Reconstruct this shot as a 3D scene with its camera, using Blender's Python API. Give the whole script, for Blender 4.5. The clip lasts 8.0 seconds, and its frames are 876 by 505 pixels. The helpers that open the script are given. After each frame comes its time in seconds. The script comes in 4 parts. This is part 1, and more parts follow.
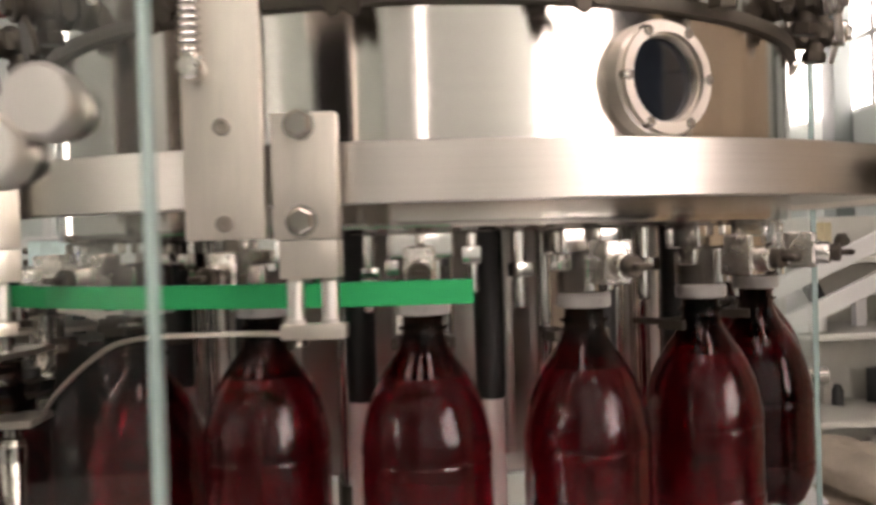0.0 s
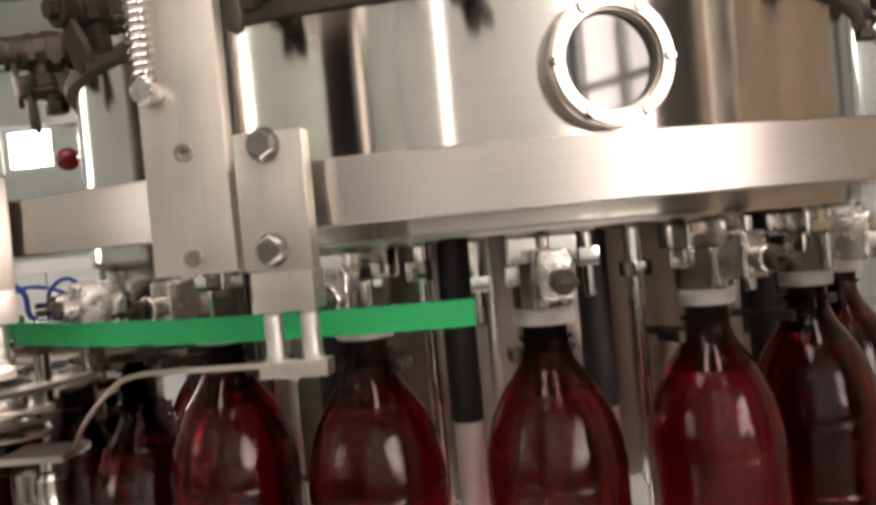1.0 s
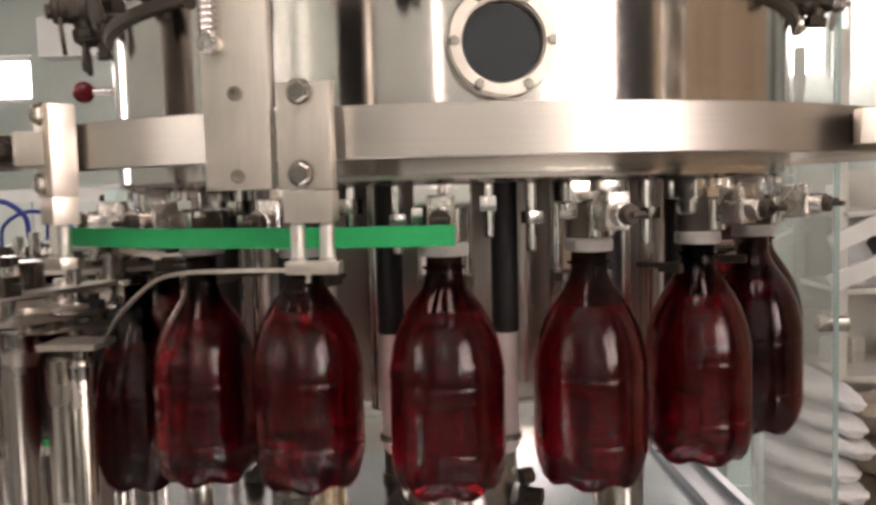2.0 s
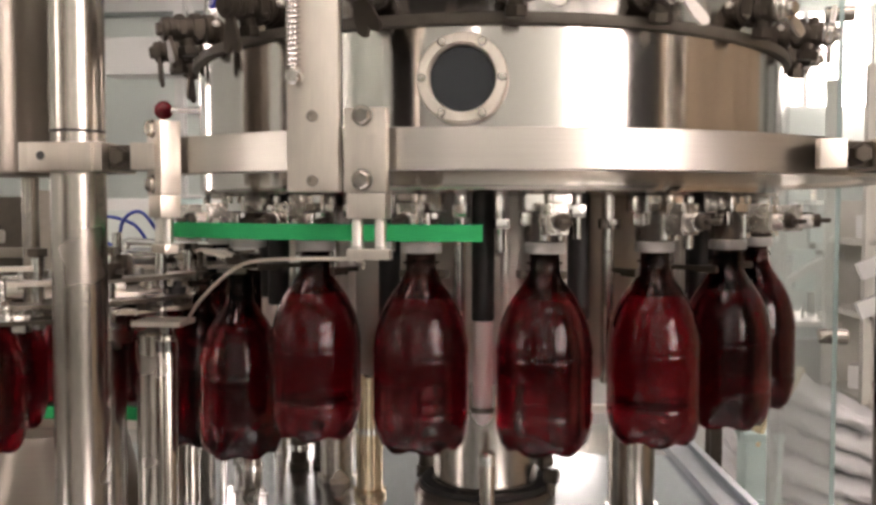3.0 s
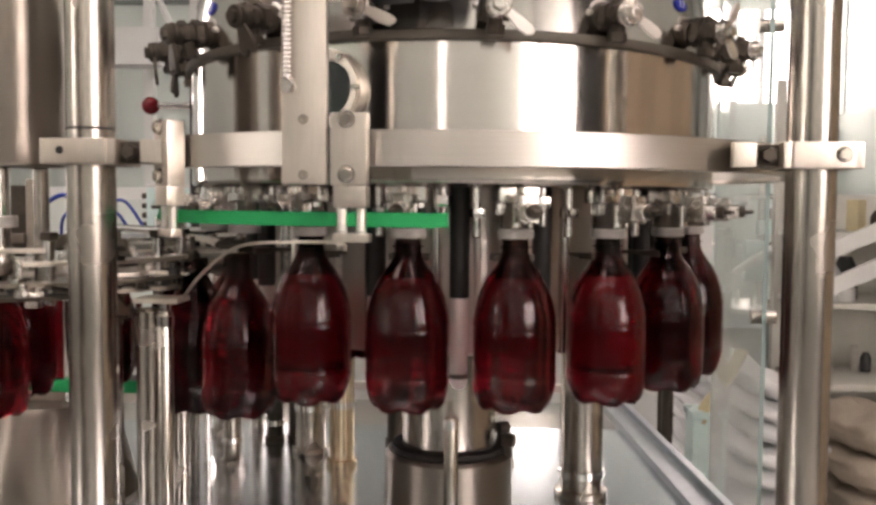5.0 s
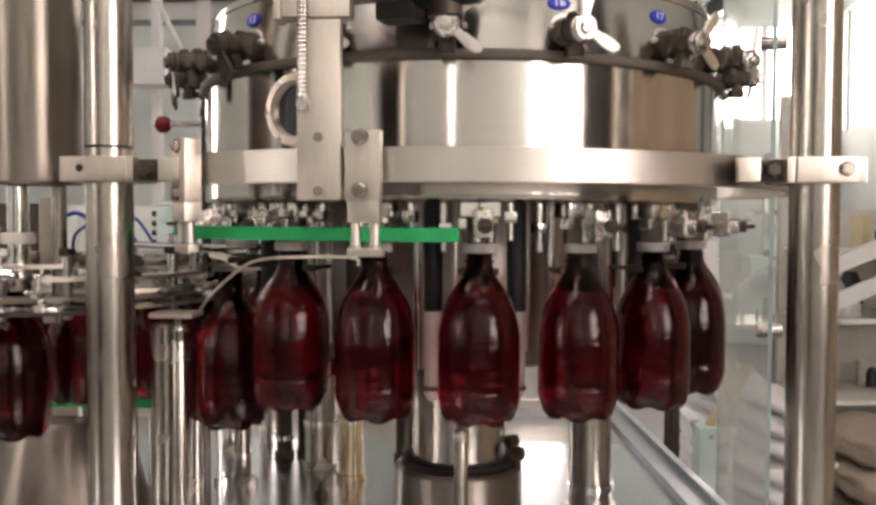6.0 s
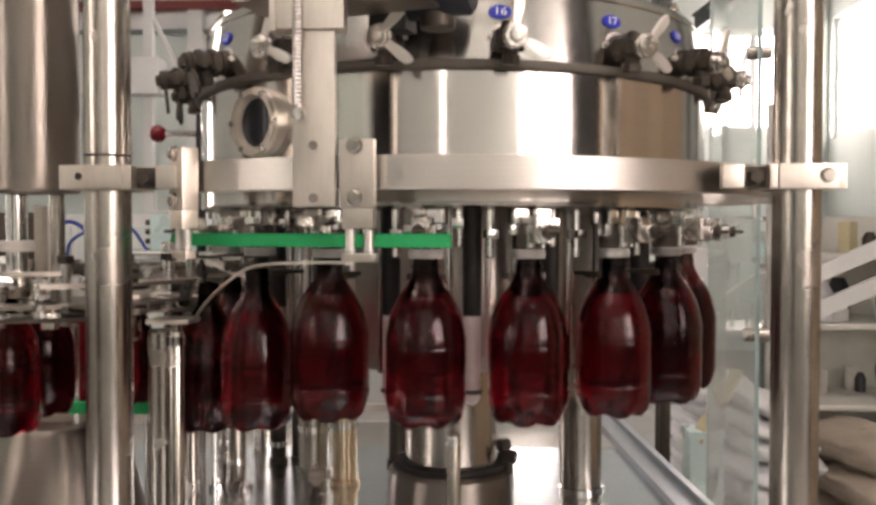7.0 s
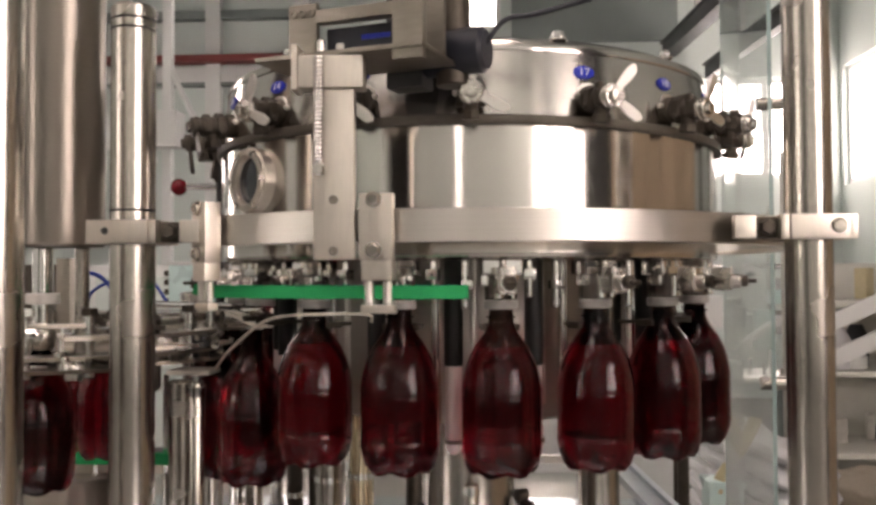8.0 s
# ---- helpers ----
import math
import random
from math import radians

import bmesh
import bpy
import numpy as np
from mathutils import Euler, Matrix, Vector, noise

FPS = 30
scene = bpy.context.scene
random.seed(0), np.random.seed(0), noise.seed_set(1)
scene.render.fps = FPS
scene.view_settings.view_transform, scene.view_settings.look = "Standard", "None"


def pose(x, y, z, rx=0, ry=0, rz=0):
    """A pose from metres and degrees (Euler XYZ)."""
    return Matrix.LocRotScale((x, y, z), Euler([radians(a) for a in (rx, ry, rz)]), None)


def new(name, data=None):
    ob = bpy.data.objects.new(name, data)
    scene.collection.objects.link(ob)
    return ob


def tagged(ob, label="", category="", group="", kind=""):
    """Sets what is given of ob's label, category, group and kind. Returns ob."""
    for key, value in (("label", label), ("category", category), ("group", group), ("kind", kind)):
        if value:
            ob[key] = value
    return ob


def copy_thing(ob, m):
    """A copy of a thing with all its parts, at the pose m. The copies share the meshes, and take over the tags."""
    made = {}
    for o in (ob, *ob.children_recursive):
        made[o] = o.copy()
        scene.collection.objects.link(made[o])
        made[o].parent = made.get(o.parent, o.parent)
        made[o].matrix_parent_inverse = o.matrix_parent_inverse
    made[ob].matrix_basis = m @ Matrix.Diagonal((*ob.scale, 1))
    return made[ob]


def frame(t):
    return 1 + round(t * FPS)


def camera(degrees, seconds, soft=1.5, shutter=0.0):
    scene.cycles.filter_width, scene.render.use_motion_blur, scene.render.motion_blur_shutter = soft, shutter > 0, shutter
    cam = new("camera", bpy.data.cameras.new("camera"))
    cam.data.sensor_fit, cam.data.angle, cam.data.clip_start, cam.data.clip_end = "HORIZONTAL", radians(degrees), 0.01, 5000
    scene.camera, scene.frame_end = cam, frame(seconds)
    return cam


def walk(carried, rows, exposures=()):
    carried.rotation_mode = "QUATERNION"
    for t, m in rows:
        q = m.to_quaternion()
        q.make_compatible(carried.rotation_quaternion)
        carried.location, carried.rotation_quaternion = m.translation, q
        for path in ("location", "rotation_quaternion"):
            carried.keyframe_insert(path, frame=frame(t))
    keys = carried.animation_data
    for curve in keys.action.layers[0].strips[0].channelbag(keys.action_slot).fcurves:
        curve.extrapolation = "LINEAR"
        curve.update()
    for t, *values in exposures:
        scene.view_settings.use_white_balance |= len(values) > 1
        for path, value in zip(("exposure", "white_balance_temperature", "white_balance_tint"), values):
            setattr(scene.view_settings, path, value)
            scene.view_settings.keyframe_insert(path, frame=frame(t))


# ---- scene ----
cam = camera(52.96, 8.0, soft=3.0, shutter=0.5)
# seconds, eye x y z in metres, yaw, pitch, roll in degrees; the carousel's axis is x = y = 0
PATH = [
    (0.0, -0.0346, -1.1248, 1.4073, -2.43, -0.93, 1.76),
    (0.2, -0.0052, -1.0903, 1.4023, -1.78, -0.19, 1.35),
    (0.5, 0.0075, -1.0412, 1.4106, -1.89, -0.32, 3.26),
    (0.7, 0.0357, -1.0373, 1.4298, 1.97, -0.40, 4.39),
    (1.0, 0.0327, -1.0695, 1.4228, 4.10, -1.42, 5.20),
    (1.2, 0.0260, -1.0975, 1.4150, 3.14, -3.10, 4.57),
    (1.5, 0.0155, -1.1375, 1.3939, 1.28, -4.15, 3.32),
    (1.7, 0.0265, -1.1653, 1.4093, 1.25, -4.32, 2.24),
    (2.8, 0.0330, -1.3590, 1.3919, 5.01, -2.68, 0.59),
    (3.0, 0.0448, -1.3837, 1.3905, 4.96, -2.58, -0.08),
    (3.5, 0.0435, -1.4401, 1.3846, 4.51, -3.26, -1.24),
    (4.0, 0.0374, -1.4913, 1.3897, 2.74, -3.11, -0.55),
    (4.2, 0.0392, -1.5061, 1.3909, 2.54, -2.92, -0.47),
    (5.3, 0.0500, -1.5341, 1.3877, 2.75, -3.23, -0.55),
    (5.5, 0.0481, -1.5394, 1.3853, 2.81, -2.70, -0.62),
    (6.0, 0.0414, -1.5514, 1.3866, 2.93, -2.03, -0.25),
    (6.5, 0.0394, -1.5666, 1.3845, 2.71, -1.98, -0.19),
    (7.0, 0.0417, -1.5762, 1.3838, 2.39, -1.48, -0.05),
    (7.5, 0.0460, -1.5900, 1.3893, 2.48, 1.09, 0.23),
    (8.0, 0.0388, -1.5962, 1.3882, 3.30, 1.64, 0.26),
]
walk(cam, [(t, pose(x, y, z, 0, 0, yaw) @ pose(0, 0, 0, 90 + pitch) @ pose(0, 0, 0, 0, 0, -roll)) for t, x, y, z, yaw, pitch, roll in PATH],
     exposures=[(0.0, 0.42, 7200, 30), (1.5, 0.36, 7200, 30), (3.5, 0.44, 7200, 30), (6.0, 0.33, 7200, 30), (7.5, 0.22, 7200, 30), (8.0, 0.10, 7200, 30)])
SPEED, PHASE, PITCH = 8.69, 7.9, 20.0   # carousel: degrees a second, a station's angle at 8 s, degrees between stations

# ---- light ----
world = bpy.data.worlds.new("sky")
scene.world = world
world.use_nodes = True
sky = world.node_tree.nodes.new("ShaderNodeTexSky")
sky.sky_type, sky.sun_disc, sky.sun_elevation, sky.sun_rotation = "NISHITA", False, radians(40), radians(150)
world.node_tree.links.new(sky.outputs[0], world.node_tree.nodes["Background"].inputs[0])
world.node_tree.nodes["Background"].inputs[1].default_value = 0.12
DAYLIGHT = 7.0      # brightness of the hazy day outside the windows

# ---- materials ----
def material(name, colour, rough=0.5, metal=0.0, trans=0.0, ior=1.45, grain=0.0, scale=(60, 60, 60), spot=0.0, spot_scale=6.0, bump=0.0, aniso=0.0, emit=0.0, vary=0.0):
    """Principled surface: fine grain and broad stains change colour and gloss; bump is its depth in metres; vary differs from piece to piece."""
    m = bpy.data.materials.new(name)
    m.use_nodes = True
    nt = m.node_tree
    b = nt.nodes["Principled BSDF"]
    b.inputs["Base Color"].default_value = (*colour, 1)
    b.inputs["Roughness"].default_value, b.inputs["Metallic"].default_value = rough, metal
    b.inputs["Transmission Weight"].default_value, b.inputs["IOR"].default_value = trans, ior
    if emit:
        b.inputs["Emission Color"].default_value = (*colour, 1)
        b.inputs["Emission Strength"].default_value = emit
    if grain or spot or bump:
        co = nt.nodes.new("ShaderNodeTexCoord")
        mp = nt.nodes.new("ShaderNodeMapping")
        mp.inputs["Scale"].default_value = scale
        nt.links.new(co.outputs["Object"], mp.inputs[0])
        n1, n2 = nt.nodes.new("ShaderNodeTexNoise"), nt.nodes.new("ShaderNodeTexNoise")
        n1.inputs["Scale"].default_value, n1.inputs["Detail"].default_value = 1.0, 5
        n2.inputs["Scale"].default_value, n2.inputs["Detail"].default_value = spot_scale, 3
        nt.links.new(mp.outputs[0], n1.inputs[0])
        nt.links.new(co.outputs["Object"], n2.inputs[0])
        mix = nt.nodes.new("ShaderNodeMath")
        mix.operation = "MULTIPLY_ADD"
        mix.inputs[1].default_value, mix.inputs[2].default_value = 2 * grain, 1 - grain
        nt.links.new(n1.outputs[0], mix.inputs[0])
        mix2 = nt.nodes.new("ShaderNodeMath")
        mix2.operation = "MULTIPLY_ADD"
        mix2.inputs[1].default_value, mix2.inputs[2].default_value = 2 * spot, 1 - spot
        nt.links.new(n2.outputs[0], mix2.inputs[0])
        both = nt.nodes.new("ShaderNodeMath")
        both.operation = "MULTIPLY"
        nt.links.new(mix.outputs[0], both.inputs[0])
        nt.links.new(mix2.outputs[0], both.inputs[1])
        last = both
        if vary:
            info = nt.nodes.new("ShaderNodeObjectInfo")
            v = nt.nodes.new("ShaderNodeMath")
            v.operation = "MULTIPLY_ADD"
            v.inputs[1].default_value, v.inputs[2].default_value = 2 * vary, 1 - vary
            nt.links.new(info.outputs["Random"], v.inputs[0])
            last = nt.nodes.new("ShaderNodeMath")
            last.operation = "MULTIPLY"
            nt.links.new(both.outputs[0], last.inputs[0])
            nt.links.new(v.outputs[0], last.inputs[1])
        sc = nt.nodes.new("ShaderNodeVectorMath")
        sc.operation = "SCALE"
        sc.inputs[0].default_value = colour
        nt.links.new(last.outputs[0], sc.inputs["Scale"])
        nt.links.new(sc.outputs[0], b.inputs["Base Color"])
        rr = nt.nodes.new("ShaderNodeMath")
        rr.operation = "MULTIPLY_ADD"
        rr.inputs[1].default_value, rr.inputs[2].default_value = rough * 0.9, rough * 0.55
        nt.links.new(n2.outputs[0] if spot else n1.outputs[0], rr.inputs[0])
        nt.links.new(rr.outputs[0], b.inputs["Roughness"])
        if bump:
            bp = nt.nodes.new("ShaderNodeBump")
            bp.inputs["Distance"].default_value, bp.inputs["Strength"].default_value = bump, 1.0
            nt.links.new(n1.outputs[0], bp.inputs["Height"])
            nt.links.new(bp.outputs[0], b.inputs["Normal"])
    if aniso:
        tg = nt.nodes.new("ShaderNodeTangent")
        tg.direction_type, tg.axis = "RADIAL", "Z"
        nt.links.new(tg.outputs[0], b.inputs["Tangent"])
        b.inputs["Anisotropic"].default_value, b.inputs["Anisotropic Rotation"].default_value = aniso, 0.25
    return m
TANK = material("brushed_tank_steel", (0.60, 0.565, 0.525), 0.155, 1, grain=0.06, scale=(3, 3, 420), spot=0.07, spot_scale=5, bump=0.00003, aniso=0.88)
RING = material("milled_ring_steel", (0.56, 0.525, 0.48), 0.36, 1, grain=0.08, scale=(8, 8, 500), spot=0.10, spot_scale=7, bump=0.00005, aniso=0.5)
PLATE = material("milled_plate_steel", (0.74, 0.675, 0.60), 0.38, 1, grain=0.10, scale=(260, 30, 30), spot=0.12, spot_scale=22, bump=0.00006)
POLISHED = material("polished_steel", (0.44, 0.405, 0.36), 0.25, 1, grain=0.05, scale=(9, 9, 160), spot=0.08, spot_scale=9)
WORN = material("worn_bracket_steel", (0.30, 0.265, 0.225), 0.44, 1, grain=0.16, scale=(40, 40, 200), spot=0.25, spot_scale=28, bump=0.00008)
RAILPAINT = material("dark_rail_paint", (0.045, 0.05, 0.048), 0.5, grain=0.1, scale=(4, 4, 4), spot=0.2, spot_scale=1.5)
CHROME = material("chrome", (0.72, 0.70, 0.67), 0.12, 1, grain=0.08, scale=(90, 90, 90), spot=0.10, spot_scale=40)
CAST = material("cast_steel", (0.62, 0.59, 0.54), 0.26, 1, grain=0.25, scale=(110, 110, 110), spot=0.2, spot_scale=45, bump=0.0012)
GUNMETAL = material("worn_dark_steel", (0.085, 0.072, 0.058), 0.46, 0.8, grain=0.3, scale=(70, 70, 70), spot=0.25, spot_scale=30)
DARK = material("black_rubber", (0.018, 0.017, 0.016), 0.5, grain=0.2, spot=0.2)
GASKET = material("brown_gasket", (0.12, 0.105, 0.085), 0.55, 0.2, grain=0.2, spot=0.25, spot_scale=12)
GREEN = material("green_plastic", (0.0, 0.35, 0.115), 0.62, grain=0.06, scale=(40, 40, 200), spot=0.1, spot_scale=12, bump=0.0001)
GREEN.node_tree.nodes["Principled BSDF"].inputs["Specular IOR Level"].default_value = 0.2
NYLON = material("white_nylon", (0.50, 0.475, 0.43), 0.42, grain=0.10, spot=0.28, spot_scale=30)
CUP = material("worn_grey_cup_plastic", (0.34, 0.325, 0.30), 0.3, grain=0.15, scale=(60, 60, 60), spot=0.35, spot_scale=45)
SATIN = material("satin_steel", (0.74, 0.71, 0.66), 0.42, 1, grain=0.08, scale=(40, 40, 40), spot=0.12, spot_scale=25)
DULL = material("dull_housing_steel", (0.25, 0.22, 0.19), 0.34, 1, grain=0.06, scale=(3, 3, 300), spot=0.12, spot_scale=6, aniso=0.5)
DECK = material("wet_polished_deck", (0.56, 0.59, 0.62), 0.19, 1, grain=0.05, scale=(30, 30, 30), spot=0.25, spot_scale=5)
ZINC = material("wet_pale_sheet", (0.46, 0.495, 0.525), 0.36, 0.75, grain=0.12, scale=(25, 25, 25), spot=0.25, spot_scale=9, bump=0.0004)
RED = material("red_bakelite", (0.16, 0.005, 0.01), 0.22, grain=0.05, spot=0.1)
BLUE = material("blue_tag_plastic", (0.012, 0.03, 0.42), 0.4, grain=0.05, spot=0.1)
HOSE = material("blue_air_hose", (0.03, 0.06, 0.35), 0.35, grain=0.05, spot=0.1)
WHITE = material("white_print", (0.8, 0.8, 0.8), 0.6, grain=0.04, spot=0.05)
BLACK = material("black_housing", (0.02, 0.022, 0.03), 0.4, grain=0.1, spot=0.15, spot_scale=20)
DRINK = material("dark_red_drink", (0.155, 0.0050, 0.0095), 0.035, 0, 0.95, 1.35, grain=0.05, scale=(60, 60, 38), spot=0.1, spot_scale=14, bump=0.0013)
PET = material("clear_amber_plastic", (0.30, 0.20, 0.19), 0.06, 0, 1, 1.18)
SHOULDER = material("smoky_red_clear_plastic", (0.26, 0.075, 0.065), 0.05, 0, 1, 1.3)
GLASS = material("window_glass", (0.93, 0.97, 0.95), 0.0, 0, 1, 1.45)
EDGE = material("green_glass_edge", (0.58, 0.76, 0.72), 0.15, 0, 0.5, 1.45)
ACRYLIC = material("pale_green_acrylic", (0.62, 0.80, 0.77), 0.3, 0, 0.1, 1.45, grain=0.04, spot=0.08)
WALL = material("pale_green_wall_paint", (0.62, 0.68, 0.645), 0.75, grain=0.06, scale=(2, 2, 0.5), spot=0.12, spot_scale=0.6)
# dark tone of the added lower wall, meant for the bottles' reflections
ADDED_DADO = material("added_dado_dark", (0.16, 0.17, 0.16), 0.6, grain=0.08, scale=(2, 2, 1), spot=0.2, spot_scale=0.8)
CEILING = material("grey_roof_sheet", (0.26, 0.28, 0.27), 0.6, grain=0.1, scale=(12, 0.4, 1), spot=0.15, spot_scale=0.5)
FLOOR = material("worn_floor_paint", (0.33, 0.33, 0.31), 0.45, grain=0.10, scale=(5, 5, 5), spot=0.2, spot_scale=0.8)
BEAM = material("grey_painted_beam", (0.20, 0.23, 0.22), 0.5, grain=0.08, scale=(4, 4, 4), spot=0.15, spot_scale=1.5)
FRAME = material("white_window_frame", (0.7, 0.71, 0.69), 0.5, grain=0.05, scale=(4, 4, 4), spot=0.08, spot_scale=3)
# brown of the added boxes that tint the tank's reflection
BROWN_BOX = material("brown_box_card", (0.60, 0.47, 0.34), 0.75, grain=0.10, scale=(20, 20, 120), spot=0.12, spot_scale=4, vary=0.12)
SACK = material("white_woven_sack", (0.78, 0.785, 0.79), 0.5, grain=0.10, scale=(140, 140, 140), spot=0.16, spot_scale=5, bump=0.002, vary=0.08)
STRAW = material("yellowed_cloth", (0.55, 0.48, 0.30), 0.8, grain=0.12, spot=0.2, spot_scale=8)
RACKPAINT = material("pale_rack_paint", (0.58, 0.575, 0.52), 0.45, grain=0.06, scale=(8, 8, 8), spot=0.15, spot_scale=4)
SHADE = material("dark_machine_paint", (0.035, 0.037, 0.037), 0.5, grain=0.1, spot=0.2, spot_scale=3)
# near black for the added panel that darkens a strip of the tank's reflection
DARK_PANEL = material("dark_panel_black", (0.012, 0.012, 0.011), 0.8, grain=0.1, spot=0.2, spot_scale=2)
DARK_PANEL.node_tree.nodes["Principled BSDF"].inputs["Specular IOR Level"].default_value = 0.1
# glow of the added roof panels that fill the hall with light
ROOF_FILL = material("roof_fill_glow", (1.0, 0.98, 0.93), 1.0, emit=DAYLIGHT * 0.9)
OUTSIDE = material("hazy_daylight", (1.0, 0.99, 0.96), 1.0, emit=DAYLIGHT)

# ---- mesh helpers ----
def mesh_of(bm, name, mat, smooth=35):
    me = bpy.data.meshes.new(name)
    bm.normal_update()
    for fc in bm.faces:
        fc.smooth = True
    for e in bm.edges:
        if len(e.link_faces) == 2 and e.calc_face_angle(0) > radians(smooth):
            e.smooth = False
    bm.to_mesh(me)
    bm.free()
    me.materials.append(mat)
    return me
def part(name, bm, mat, parent, label="", m=None):
    ob = new(name, mesh_of(bm, name, mat) if isinstance(bm, bmesh.types.BMesh) else bm)
    ob.parent = parent
    if m is not None:
        ob.matrix_basis = m
    return tagged(ob, label)
def thing(name, label, category, group="", m=None):
    ob = tagged(new(name), label, category, group)
    if m is not None:
        ob.matrix_basis = m
    return ob
def lathe(profile, n=48, closed=False, start=0.0, sweep=360.0):
    """A body turned about z from (radius, height) pairs, whole or over part of a turn (angles from the front, to the right)."""
    bm = bmesh.new()
    whole = sweep >= 360
    count = n if whole else n + 1
    rings = []
    for r, z in profile:
        if r < 1e-6:
            rings.append([bm.verts.new((0, 0, z))])
        else:
            row = []
            for i in range(count):
                a = radians(start + i * sweep / n)
                row.append(bm.verts.new((r * math.sin(a), -r * math.cos(a), z)))
            rings.append(row)
    pairs = list(zip(rings, rings[1:])) + ([(rings[-1], rings[0])] if closed else [])
    for a, b in pairs:
        for i in range(n):
            j = (i + 1) % count
            if len(a) == 1 and len(b) == 1:
                continue
            if len(a) == 1:
                bm.faces.new((a[0], b[j], b[i]))
            elif len(b) == 1:
                bm.faces.new((a[i], a[j], b[0]))
            else:
                bm.faces.new((a[i], a[j], b[j], b[i]))
    if closed and not whole:
        bm.faces.new([row[0] for row in rings])
        bm.faces.new([row[-1] for row in rings])
    bmesh.ops.recalc_face_normals(bm, faces=bm.faces)
    return bm
def box(x0, x1, y0, y1, z0, z1, bevel=0.0012, seg=2):
    bm = bmesh.new()
    bmesh.ops.create_cube(bm, size=1, matrix=Matrix.LocRotScale(((x0 + x1) / 2, (y0 + y1) / 2, (z0 + z1) / 2), None, (x1 - x0, y1 - y0, z1 - z0)))
    if bevel:
        bmesh.ops.bevel(bm, geom=bm.edges[:], offset=bevel, segments=seg, affect="EDGES", profile=0.7)
    return bm
def rod(r, z0, z1, n=20, edge=0.0015):
    e = min(edge, r * 0.4, abs(z1 - z0) * 0.4)
    return lathe([(0, z0), (r - e, z0), (r, z0 + e), (r, z1 - e), (r - e, z1), (0, z1)], n)
def turned(bm, m):
    bmesh.ops.transform(bm, matrix=m, verts=bm.verts)
    return bm
def joined(*parts):
    """One mesh out of several closed pieces that are one part."""
    out = bmesh.new()
    for bm in parts:
        me = bpy.data.meshes.new("piece")
        bm.to_mesh(me)
        bm.free()
        out.from_mesh(me)
        bpy.data.meshes.remove(me)
    return out
def outward(r, y0, y1, n=20):
    """A rod along -y from y0 to y1 (both counted outwards)."""
    return turned(rod(r, y0, y1, n), pose(0, 0, 0, 90))
def prism(points, y0, y1, bevel=0.001):
    """A plate with the outline points (x, z) between two depths."""
    bm = bmesh.new()
    a = [bm.verts.new((x, y0, z)) for x, z in points]
    b = [bm.verts.new((x, y1, z)) for x, z in points]
    bm.faces.new(a)
    bm.faces.new(b[::-1])
    for i in range(len(points)):
        j = (i + 1) % len(points)
        bm.faces.new((a[i], b[i], b[j], a[j]))
    bmesh.ops.recalc_face_normals(bm, faces=bm.faces)
    if bevel:
        bmesh.ops.bevel(bm, geom=bm.edges[:], offset=bevel, segments=1, affect="EDGES")
    return bm
def tube(points, r, n=10, flat=None):
    """A bent bar through points; flat gives a strip's (half width, half height) in place of a round section."""
    pts = [Vector(p) for p in points]
    bm = bmesh.new()
    rows = []
    for i, p in enumerate(pts):
        d = (pts[min(i + 1, len(pts) - 1)] - pts[max(i - 1, 0)]).normalized()
        side = d.cross(Vector((0, 0, 1)))
        side = side.normalized() if side.length > 1e-4 else Vector((1, 0, 0))
        up = side.cross(d)
        if flat:
            w, h = flat
            rows.append([bm.verts.new(p + side * sx * w + up * sz * h) for sx, sz in ((-1, -1), (1, -1), (1, 1), (-1, 1))])
        else:
            rows.append([bm.verts.new(p + r * (side * math.cos(k * math.tau / n) + up * math.sin(k * math.tau / n))) for k in range(n)])
    for a, b in zip(rows, rows[1:]):
        for k in range(len(a)):
            j = (k + 1) % len(a)
            bm.faces.new((a[k], a[j], b[j], b[k]))
    bm.faces.new(rows[0][::-1])
    bm.faces.new(rows[-1])
    bmesh.ops.recalc_face_normals(bm, faces=bm.faces)
    return bm
def arc_points(points, steps=6):
    """A smooth curve through a few points."""
    p = [Vector(q) for q in points]
    out = []
    for i in range(len(p) - 1):
        a, b, c, d = p[max(i - 1, 0)], p[i], p[i + 1], p[min(i + 2, len(p) - 1)]
        for s in range(steps):
            u = s / steps
            out.append(0.5 * (2 * b + (c - a) * u + (2 * a - 5 * b + 4 * c - d) * u * u + (3 * b - a - 3 * c + d) * u ** 3))
    return out + [p[-1]]
def polar(r, a, z=0.0, turn=0.0):
    """Pose at radius r and angle a (degrees from the front, to the right), facing outwards along its own -y."""
    return pose(r * math.sin(radians(a)), -r * math.cos(radians(a)), z, 0, 0, a + turn)
